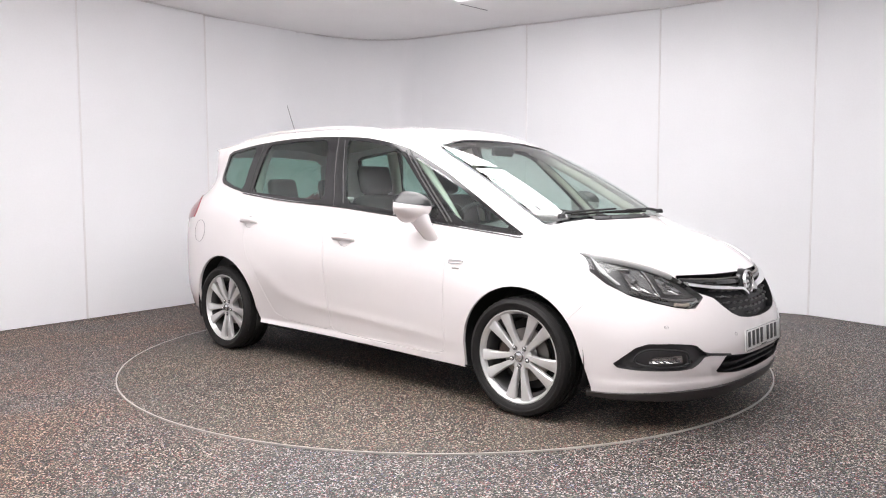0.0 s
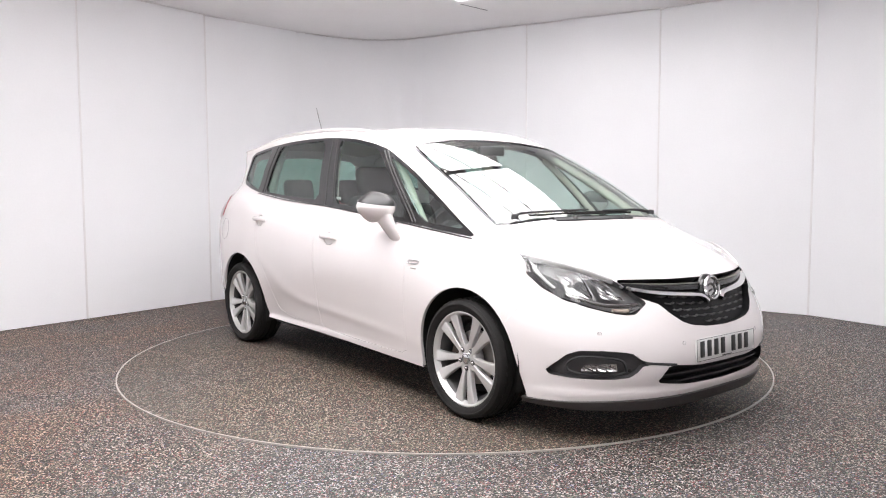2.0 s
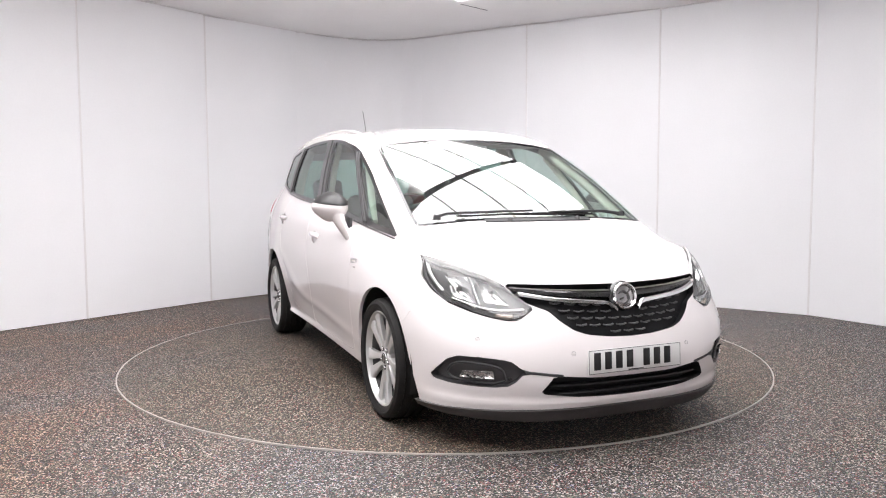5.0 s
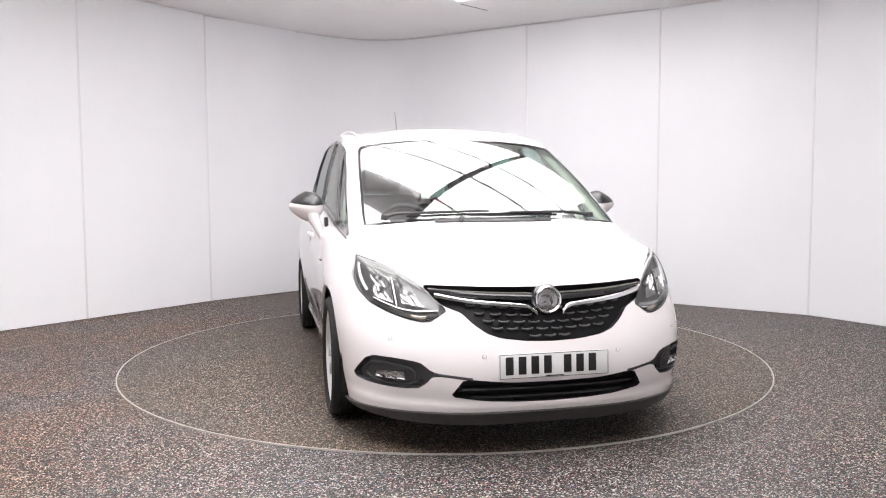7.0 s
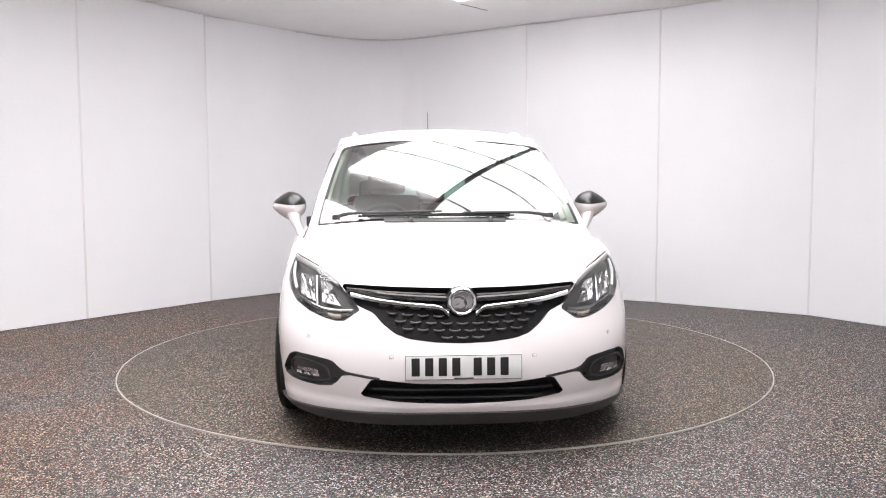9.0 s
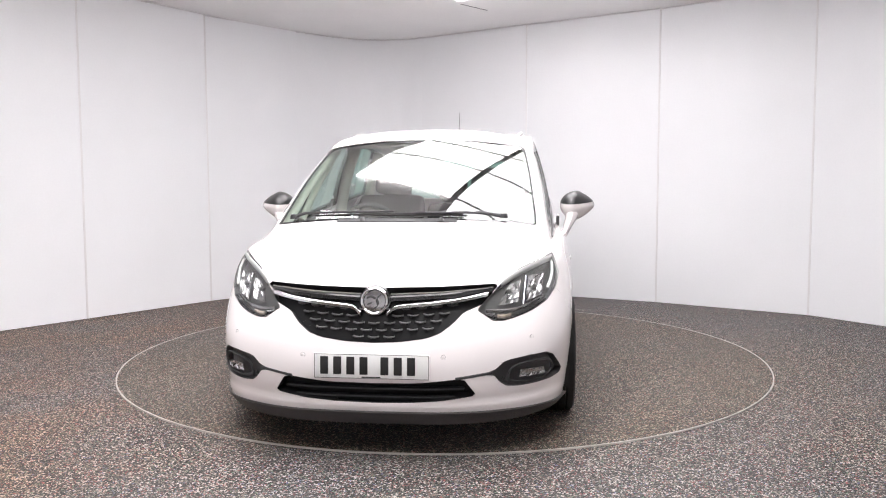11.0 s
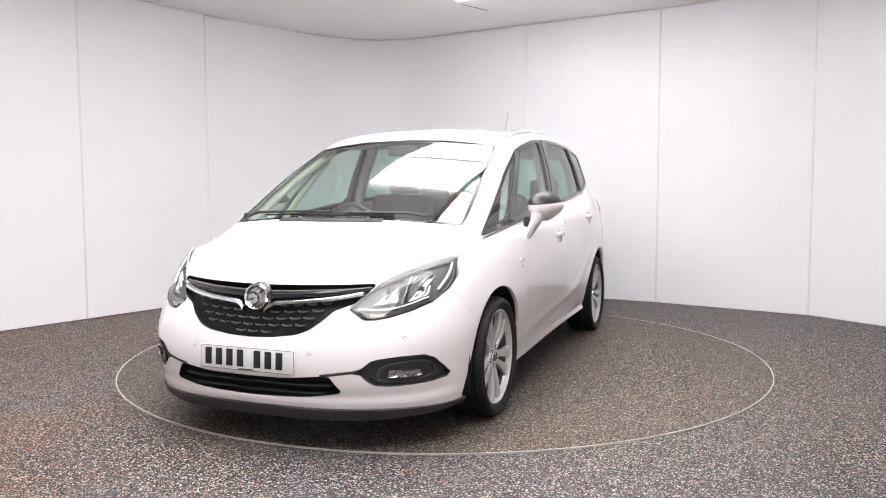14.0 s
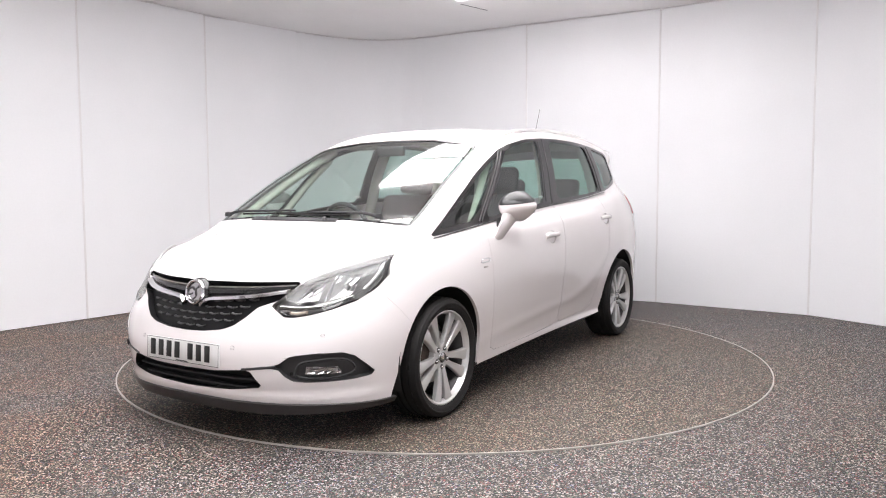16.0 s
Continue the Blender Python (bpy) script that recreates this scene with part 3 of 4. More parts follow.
def build_wheel(parent, m, front):
    """A five double-spoke alloy wheel with tyre, brake disc, bolts and cap; its outer side looks to +y."""
    rim = lathe([(.165, -.10), (.205, -.10), (.212, -.06), (.205, .03), (.220, .060), (.228, .070)], 64)
    spokes = []
    for k in range(5):
        for side in (-1, 1):
            b = bmesh.new()
            rows = []
            for r, off, w, d, th in ((.040, .016, .014, .072, .03), (.09, .023, .0155, .079, .03), (.14, .033, .020, .084, .028), (.19, .044, .027, .087, .026), (.236, .056, .036, .088, .025)):
                o = off * side
                rows.append([b.verts.new(p) for p in ((r, d - th, o - w), (r, d - .005, o - w), (r, d, o - w * .78), (r, d - .001, o + w * .78), (r, d - .005, o + w), (r, d - th, o + w))])
            for p, q in zip(rows, rows[1:]):
                for j in range(6):
                    b.faces.new((p[j], p[(j + 1) % 6], q[(j + 1) % 6], q[j]))
            bmesh.ops.recalc_face_normals(b, faces=b.faces[:])
            bmesh.ops.transform(b, matrix=Matrix.Rotation(radians(72 * k + 90), 4, "Y"), verts=b.verts)
            spokes.append(b)
    hub = lathe([(.0005, .068), (.034, .070), (.064, .073), (.074, .068), (.079, .05), (.08, .02)], 36)
    wheel = part("wheel", hub, M_ALLOY, parent, "silver alloy wheel with five double spokes", sharp=35)
    wheel.matrix_basis = m
    for b in spokes:
        part("spoke", b, M_ALLOY, wheel, sharp=35)
    part("barrel", rim, M_ALLOY_IN, wheel, sharp=50)
    lip = lathe([(.228, .066), (.232, .078), (.238, .086), (.243, .092), (.247, .100), (.253, .099), (.254, .088)], 72)
    part("rim_lip", lip, M_ALLOY, wheel)
    R = .321
    prof = [(.215, -.09), (.235, -.108), (.275, -.116), (.302, -.110), (.315, -.097)]
    for y in (-.072, -.03, .012, .054):
        prof += [(R, y - .018), (R, y + .012), (R - .008, y + .014), (R - .008, y + .020)]
    prof += [(R, .078), (.316, .096), (.308, .108), (.295, .114), (.292, .1165), (.286, .1165), (.283, .114), (.270, .112), (.258, .105), (.251, .097), (.240, .086)]
    tyre = lathe(prof, 96)
    # tread blocks: shallow cross grooves in the outer shoulders
    for v in tyre.verts:
        r = math.hypot(v.co.x, v.co.z)
        if r > .313 and abs(v.co.y) > .05:
            k = int(round(math.degrees(math.atan2(v.co.z, v.co.x)) / 3.75))
            if k % 2:
                v.co.x *= (r - .006) / r
                v.co.z *= (r - .006) / r
    part("tyre", tyre, M_RUBBER, wheel, "black rubber tyre", sharp=25)
    disc = lathe([(.06, -.012), (.145 if front else .135, -.012), (.145 if front else .135, .01), (.06, .01)], 40)
    part("brake_disc", disc, M_STEEL, wheel)
    well = lathe([(.0005, -.02), (.19, -.02), (.2, -.09)], 32)
    part("backplate", well, M_DARK, wheel)
    cal = box(.075, .155, -.03, .045, -.06, .06, .012)
    part("brake_caliper", cal, M_CALIPER, wheel, "rusty brown brake caliper").matrix_basis = Matrix.Rotation(radians(-20 if m.to_euler().z < 1 else 200), 4, "Y")
    cap = lathe([(.0005, .083), (.022, .082), (.031, .078), (.033, .068)], 28)
    part("hub_cap", cap, M_CHROME, wheel)
    ring = lathe([(.021, .0815), (.024, .0845), (.027, .080)], 28)
    part("cap_ring", ring, M_GREYPL, wheel)
    bolt = finish(lathe([(.0005, .082), (.007, .082), (.0085, .078), (.0085, .06)], 6), "bolt", M_CHROME)
    cup = finish(lathe([(.0085, .0745), (.0135, .0752), (.0140, .071)], 16), "bolt_seat", M_GREYPL)
    for k in range(5):
        a = radians(72 * k + 54)
        mm = Matrix.Translation((.053 * math.cos(a), 0, .053 * math.sin(a)))
        shared("bolt", bolt, wheel, mm)
        shared("bolt_seat", cup, wheel, mm)
    return wheel


def strip(points, width, depth, axis=(0, 0, 1)):
    """A flat bar along points: width across axis, depth outwards along x."""
    b = bmesh.new()
    rows = []
    ax = Vector(axis)
    for p in points:
        p = Vector(p)
        rows.append([b.verts.new(p + ax * s * width / 2 + Vector((d, 0, 0))) for s, d in ((-1, -depth), (-1, 0), (-.55, depth * .5), (.55, depth * .5), (1, 0), (1, -depth))])
    for p, q in zip(rows, rows[1:]):
        for j in range(6):
            b.faces.new((p[j], p[(j + 1) % 6], q[(j + 1) % 6], q[j]))
    b.faces.new(rows[0][::-1])
    b.faces.new(rows[-1])
    bmesh.ops.recalc_face_normals(b, faces=b.faces[:])
    return b


def surface_x(tree, y, z):
    hit = tree.ray_cast(Vector((3, y, z)), Vector((-1, 0, 0)))
    return hit[0].x if hit[0] else 2.2


def surface_y(tree, x, z):
    hit = tree.ray_cast(Vector((x, 2, z)), Vector((0, -1, 0)))
    return hit[0].y if hit[0] else .9



def glass_depth(y, z):
    """How far forward the windscreen lies: a shallow dome that flattens in the middle."""
    v = (z - 1.045) / .51
    t2 = (y / (.716 - .095 * v)) ** 2
    x = 2.3152 + .14347 * z - .78557 * z * z + .32051 * y * y - .43392 * y * y * z - .52288 * y ** 4
    return x + (1 - t2) * (-.0947 - .0365 * v - .0886 * t2) + v * (1 - v) * (.0237 + .0304 * t2 - .0565 * (1 - 2 * v))


def build_shell(car):
    b = body_surface()
    tree = BVHTree.FromBMesh(b)
    # wheel arches: cut away, with a thin inner lip
    for poly in (FRONT_ARCH, REAR_ARCH):
        bmesh.ops.delete(b, geom=carve(b, poly, (0, 2), lambda c: c.y > .6), context="FACES")
    # side glass, then its black surround
    for name, poly, m in (("quarter_glass", G_QUARTER, M_GLASS), ("front_door_glass", G_FRONT, M_GLASS), ("rear_door_glass", G_REAR, M_PRIVACY), ("tail_quarter_glass", G_TAIL, M_PRIVACY)):
        g = take(b, carve(b, rounded(poly, 1, .1), (0, 2), SIDE))
        both(name, shifted(g, -.004), m, car, "tinted side window glass")
        g.free()
    g = take(b, carve(b, rounded(WINDOWS, 1, .15), (0, 2), SIDE))
    both("window_surround", rimmed(shifted(g, .001), .02), M_BLACK, car, "gloss black window surround")
    g.free()
    front_glass = lambda c: c.x > .3 and c.z > 1.0
    g = take(b, carve(b, rounded(PANE, 1, .1), (1, 2), front_glass))
    g.free()
    rim = take(b, carve(b, rounded(SCREEN, 1, .1), (1, 2), front_glass))
    part("windscreen_border", whole(rimmed(shifted(rim, -.002), .01)), M_BLACK, car, "black border band of the windscreen")
    rim.free()
    pane = bmesh.new()
    rows = []
    for v in np.linspace(0, 1, 29):
        side = float(np.interp(v, [0, .12, .35, .63, .87, 1], [.714, .710, .695, .675, .650, .621]))
        row = []
        for t in np.linspace(-1, 1, 41):
            z0, z1 = 1.060 - .031 * t * t, 1.543 - .030 * t * t - .026 * t ** 6
            y, z = t * side, z0 + (z1 - z0) * v
            row.append(pane.verts.new((glass_depth(y, z), y, z)))
        rows.append(row)
    for p, q in zip(rows, rows[1:]):
        for j in range(40):
            pane.faces.new((p[j], p[j + 1], q[j + 1], q[j]))
    bmesh.ops.recalc_face_normals(pane, faces=pane.faces[:])
    part("windscreen", pane, M_SCREEN, car, "large clear windscreen")
    g = take(b, carve(b, rounded([(-.05, 1.13), (.50, 1.14), (.56, 1.20), (.52, 1.44), (.46, 1.49), (-.05, 1.515)], 1, .12), (1, 2), lambda c: c.x < -1.6 and c.z > 1.05))
    part("rear_window", whole(shifted(g, -.003)), M_PRIVACY, car, "dark tinted rear window")
    g.free()
    # lamps and grilles
    g = take(b, carve(b, rounded(HEAD, 1, .07), (1, 2), NOSE))
    hl = both("headlight", rimmed(shifted(g, .001), .004), M_LENS, car, "clear headlight lens")
    tb = tub(g, .038)
    for o, q in zip(hl, (tb, mirrored(tb))):
        part("housing", q, M_LAMPIN, o, "grey headlight housing")
    g.free()
    g = take(b, carve(b, rounded(GRILLE, 1, .12), (1, 2), NOSE))
    grille = part("grille", whole(tub(g, .035)), M_GRILLE, car, "black grille with short silver dashes")
    g.free()
    g = take(b, carve(b, rounded(INTAKE, 1, .12), (1, 2), NOSE))
    intake = part("lower_grille", whole(tub(g, .05)), M_GRILLE, car, "black slatted lower grille")
    g.free()
    g = take(b, carve(b, rounded(FOG, 1, .1), (1, 2), NOSE))
    fogs = both("fog_lamp_surround", tub(g, .035), M_GREYPL, car, "dark grey plastic fog lamp surround")
    g.free()
    g = take(b, carve(b, rounded(TAILLAMP, 1), (0, 2), lambda c: c.y > .45))
    both("tail_light", rimmed(shifted(g, .006), .02), M_RED, car, "red tail light")
    g.free()
    # dishes behind the door handles
    for x, z in ((.02, .895), (-1.03, .985)):
        dish = [(x + .062 * math.cos(a), z + .040 * math.sin(a)) for a in np.linspace(0, 2 * math.pi, 19)[:-1]]
        g = take(b, carve(b, dish, (0, 2), SIDE))
        both("handle_dish", tub(g, .007), M_PAINT, car)
        g.free()
    # panels
    g = take(b, carve(b, rounded(DOOR_F, 1, .15), (0, 2), SIDE))
    doors_f = both("front_door", rimmed(g, .02, .0022), M_PAINT, car)
    g = take(b, carve(b, rounded(DOOR_R, 1, .15), (0, 2), SIDE))
    doors_r = both("rear_door", rimmed(g, .02, .0022), M_PAINT, car)
    g = take(b, carve(b, BONNET, (0, 1), lambda c: c.z > .70 and c.x > 1.35))
    part("bonnet", whole(rimmed(g, .02, .002)), M_PAINT, car, "smooth white bonnet")
    g = take(b, [f for f in b.faces if f.calc_center_median().z > 1.45 and f.calc_center_median().y < .66])
    part("roof", whole(g), M_PAINT, car)
    g = take(b, carve(b, [(1.60, .46), (1.69, .555), (1.83, .70), (1.95, .80), (2.6, .80), (2.6, .1), (1.60, .1)], (0, 2), lambda c: c.x > 1.5))
    part("front_bumper", whole(rimmed(g, .006, .001)), M_PAINT, car, "white front bumper")
    g = take(b, b.faces[:], True)
    b.free()
    part("body", whole(rimmed(g, .018)), M_PAINT, car, "white painted car body side and pillars")
    return tree, hl, grille, intake, fogs, doors_f, doors_r


def build_car():
    car = tagged(new("car"), "white family car with dark windows on a turntable", "car")
    tree, hl, grille, intake, fogs, doors_f, doors_r = build_shell(car)
    for front, x in ((True, 1.38), (False, -1.38)):
        for s in (1, -1):
            build_wheel(car, pose(x, s * .812, .320, 0, 0, 0 if s > 0 else 180), front)
            liner = lathe([(.0005, -.20), (.395, -.20), (.395, .09)], 48)
            bmesh.ops.bisect_plane(liner, geom=liner.verts[:] + liner.edges[:] + liner.faces[:], plane_co=(0, 0, -.13), plane_no=(0, 0, 1), clear_inner=True)
            part("wheel_well", liner, M_DARK, car, "black wheel well").matrix_basis = pose(x, s * .80, .34, 0, 0, 0 if s > 0 else 180)
    part("underbody", box(-2.1, 2.05, -.6, .6, .20, .30, .03), M_DARK, car, "black underbody")
    part("sill_plate", box(-.93, 1.0, -.84, .84, .215, .26, .01), M_DARK, car)
    build_nose(car, tree, grille, intake, fogs, hl)
    build_plate(car)
    build_sides(car, tree, doors_f, doors_r)
    build_fuel_flap(car, tree)
    build_top(car, tree)
    build_cabin(car)
    return car


def facets(name, corners, nu, nv, on, s, parent, label, rnd, out):
    """A reflector of small flat facets, hollowed inside its four corners."""
    bl, br, tr, tl = corners
    fb = bmesh.new()
    vs = []
    for j in range(nv + 1):
        for i in range(nu + 1):
            u, v = i / nu, j / nv
            y, z = (sum(w * c[k] for w, c in zip(((1 - u) * (1 - v), u * (1 - v), u * v, (1 - u) * v), (bl, br, tr, tl))) for k in (0, 1))
            bowl_in = .022 * (1 - (2 * u - 1) ** 4) * (1 - (2 * v - 1) ** 4)
            vs.append(fb.verts.new(on(s * y, z, out - bowl_in + rnd.uniform(-.006, .006))))
    for j in range(nv):
        for i in range(nu):
            k = j * (nu + 1) + i
            fb.faces.new((vs[k], vs[k + 1], vs[k + nu + 2], vs[k + nu + 1]))
    return part(name, fb, M_REFLECT, parent, label, smooth=False)


def build_nose(car, tree, grille, intake, fogs, hl):
    on = lambda y, z, d=0.0: Vector((surface_x(tree, abs(y), z) + d, y, z))
    # wide chrome wings and a thin bar above them, left and right of the emblem
    for s in (1, -1):
        pts = spline([(.505, .731), (.40, .713), (.28, .700), (.16, .690), (.095, .681), (.060, .654)], 6)
        part("chrome_wing", strip([on(s * y, z, -.004) for y, z in pts], .024, .02), M_CHROME, grille, "bright chrome wing bar")
        pts = spline([(.525, .757), (.35, .748), (.2, .742), (.07, .738)], 6)
        part("chrome_line", strip([on(s * y, z, -.012) for y, z in pts], .006, .01), M_STEEL, grille, "thin silver line")
        pts = spline([(.525, .748), (.35, .73), (.2, .722), (.07, .716)], 6)
        part("upper_bar", strip([on(s * y, z, -.020) for y, z in pts], .030, .012), M_BLACK, grille)
    # mesh: short dashes in staggered rows
    field = [(-.44, .70), (.44, .70), (.42, .682), (.35, .632), (.29, .588), (.22, .564), (.1, .548), (-.1, .548), (-.22, .564), (-.29, .588), (-.35, .632), (-.42, .682)]
    dash = strip([(-.003, -.025, .003), (0, -.012, 0), (.001, 0, -.001), (0, .012, 0), (-.003, .025, .003)], .007, .008)
    me = finish(dash, "dash", M_DASHES)
    for r in range(6):
        z0 = .672 - r * .030
        for k in range(-8, 9):
            y = (k + (.5 if r % 2 else 0)) * .070
            z = z0 + .02 * (abs(y) / .4) ** 2
            if inside(field, y - .02, z) and inside(field, y + .02, z) and math.hypot(y, z - .70) > .07:
                p = on(y, z, -.022)
                shared("dash", me, grille, pose(p.x, p.y, p.z, 0, 0, -math.degrees(math.atan2(surface_x(tree, abs(y), z) - surface_x(tree, abs(y) + .05, z), .05)) * (1 if y < 0 else -1)))
    # emblem: ring on a black round boss
    e = part("emblem", lathe([(.0005, .016), (.052, .014), (.066, .006), (.074, -.01), (.076, -.05)], 40, "x"), M_BLACK, car, "round chrome emblem")
    x0 = surface_x(tree, 0, .705) - .020
    e.matrix_basis = pose(x0, 0, .708, 0, -9, 0)
    part("ring", lathe([(.050, .013), (.051, .021), (.056, .025), (.062, .022), (.065, .012)], 44, "x"), M_CHROME, e)
    part("disc", lathe([(.0005, .020), (.03, .019), (.049, .014)], 36, "x"), M_REFLECT, e, "silver disc")
    for pts, w in (([(.03, .030), (.012, .010), (.018, -.018), (-.004, -.036)], .016), ([(-.034, .016), (-.014, .022), (.006, .012)], .012), ([(-.03, -.014), (-.012, -.008)], .010)):
        part("relief", strip([(.0225, y, z) for y, z in spline(pts, 5)], w, .004, (0, .5, .85)), M_GREYPL, e)
    # lower grille slats
    for z, w in ((.325, .405), (.285, .42)):
        part("slat", strip([on(y, z, -.03) for y in np.linspace(-w, w, 25)], .012, .02), M_PLASTIC, intake)
    # black lip under the bumper
    edge = spline(RINGS[0][:6], 8)[:34]
    lip = bmesh.new()
    rows = []
    for p in list(edge[::-1]) + [(q[0], -q[1], q[2]) for q in edge[1:]]:
        far = abs(p[1]) / .87
        up, down = 1 - .85 * far ** 4, 1 - .4 * far ** 6
        n = Vector((p[0] - 1.2, p[1] * 1.3, 0)).normalized()
        q = Vector(p)
        rows.append([lip.verts.new(q + n * (o * (.62 + .38 * up if o > 0 else 1)) + Vector((0, 0, h * (up if h > 0 else down)))) for o, h in
                     ((-.01, .030), (.026, .026), (.029, .020), (.014, -.012), (-.004, -.038), (-.07, -.044))])
    for p, q in zip(rows, rows[1:]):
        for j in range(5):
            lip.faces.new((p[j], q[j], q[j + 1], p[j + 1]))
    bmesh.ops.recalc_face_normals(lip, faces=lip.faces[:])
    part("bumper_lip", lip, M_LIP, car, "dark grey plastic lip under the bumper")
    # thin black line from fog lamp to lower grille
    for s in (1, -1):
        part("bumper_line", strip([on(s * y, z, .0) for y, z in spline([(.37, .376), (.43, .383), (.48, .389), (.53, .394)], 5)], .013, .006), M_PLASTIC, car)
    # parking sensors
    ring = finish(lathe([(.0005, .001), (.008, .001), (.0095, -.001)], 20, "x"), "parking_sensor", M_PAINT)
    seat = finish(lathe([(.0095, .0006), (.0105, .0008), (.0108, -.001)], 20, "x"), "sensor_ring", M_GREYPL)
    for y, z in ((.318, .473), (.703, .535)):
        for s in (1, -1):
            p = on(s * y, z)
            a = math.degrees(math.atan2(surface_x(tree, y - .03, z) - surface_x(tree, y + .03, z), .06))
            o = shared("parking_sensor", ring, car, pose(p.x, p.y, p.z, 0, -5, s * a))
            shared("sensor_ring", seat, o)
    # fog lamps
    for s, f in zip((1, -1), fogs):
        loop = [(.598, .352), (.618, .405), (.69, .424), (.765, .424), (.795, .390), (.785, .352), (.72, .338), (.64, .338)]
        pts = spline(loop + loop[:1], 4)
        part("fog_frame", tube([tuple(on(s * y, z, -.016)) for y, z in pts], .006, 8), M_PLASTIC, f)
        facets("fog_lamp", ((.648, .362), (.765, .359), (.760, .391), (.655, .397)), 8, 3, on, s, f, "small bright fog lamp", random.Random(9), .002)
        p = on(s * .575, .357, -.028)
        part("tow_cover_hole", lathe([(.0005, .002), (.007, .002), (.009, -.004)], 14, "x"), M_DARK, f).matrix_basis = pose(*p)
    # headlight insides
    for s, h in zip((1, -1), hl):
        # faceted reflectors in two openings
        rnd = random.Random(5)
        for (bl, br, tr, tl), nu, nv in ((((.549, .680), (.640, .690), (.652, .785), (.60, .768)), 7, 5),
                                         (((.674, .688), (.752, .715), (.757, .808), (.684, .800)), 7, 6)):
            facets("reflector", (bl, br, tr, tl), nu, nv, on, s, h, "bright faceted reflector", rnd, -.010)
            y, z = (bl[0] + tr[0]) / 2, (bl[1] + tr[1]) / 2
            p = on(s * y, z, -.022)
            cap = part("bulb_cap", lathe([(.0005, .0), (.010, -.002), (.013, -.015), (.009, -.03)], 20, "x"), M_LAMPIN, h)
            cap.matrix_basis = pose(p.x, p.y, p.z, s * 14, 0, s * 14)
        part("chrome_divider", strip([on(s * (.664 + .010 * t), .682 + .12 * t, -.012) for t in np.linspace(0, 1, 8)], .006, .016, (0, s, 0)), M_CHROME, h)
        pts = spline([(.795, .718), (.814, .755), (.820, .80), (.808, .85), (.802, .872)], 5)
        part("outer_border", strip([on(s * y, z, -.006) for y, z in pts], .010, .02, (0, s, 0)), M_GREYPL, h)
        pts = spline([(.505, .640), (.56, .622), (.62, .627), (.70, .652), (.77, .689)], 5)
        part("lower_border", strip([on(s * y, z, -.006) for y, z in pts], .008, .02), M_BLACK, h)
        pts = spline([(.778, .738), (.792, .770), (.801, .81), (.800, .855)], 6)
        part("light_bracket", strip([on(s * y, z, -.014) for y, z in pts], .014, .010, (0, s * .95, -.3)), M_PLATE, h, "pale daytime light bracket")
        pts = spline([(.495, .660), (.58, .655), (.66, .665), (.755, .702)], 6)
        part("chrome_band", strip([on(s * y, z, -.014) for y, z in pts], .018, .010), M_REFLECT, h, "bright band under the reflectors")
        for k in range(9):
            y, z = .496 + .0055 * k, .646 - .008 * math.sin(math.pi * k / 12)
            part("rib", strip([on(s * (y - .003), z, -.014), on(s * y, z, -.010), on(s * (y + .003), z, -.014)], .018, .006), M_REFLECT, h)
        part("indicator", strip([on(s * y, z, -.012) for y, z in spline([(.548, .634), (.57, .632), (.59, .634), (.61, .638)], 4)], .016, .010), M_AMBER, h, "amber indicator lens")
        # silver trim, widened and paled to carry the ceiling's reflection in the lens
        pts = spline([(.56, .765), (.64, .81), (.73, .846), (.80, .868)], 6)
        part("upper_trim_sheen", strip([on(s * y, z + .004, -.008) for y, z in pts], .030, .012), M_RAIL, h, "silver upper trim, paled as if reflecting the ceiling")


def build_plate(car):
    p = part("number_plate", box(-.004, .004, -.26, .26, -.0555, .0555, .003), M_PLATE, car, "white number plate with grey bars")
    p.matrix_basis = pose(2.349, 0, .431, 0, -3, 0)
    bar = finish(box(.0035, .0052, -.018, .018, -.0395, .0395, .002), "bar", M_INK)
    y = -.212
    for k in range(7):
        shared("bar", bar, p, pose(0, y, .003))
        y += .0595 if k != 3 else .094
    part("small_bar", box(.0035, .005, -.042, .042, -.050, -.045), M_INK, p)
    b = bmesh.new()
    for a in ((-.257, .257, .0515, .0535), (-.257, .257, -.0535, -.0515), (-.257, -.255, -.0515, .0515), (.255, .257, -.0515, .0515)):
        merge(b, box(.0035, .0048, *a))
    part("border", b, M_INK, p, smooth=False)


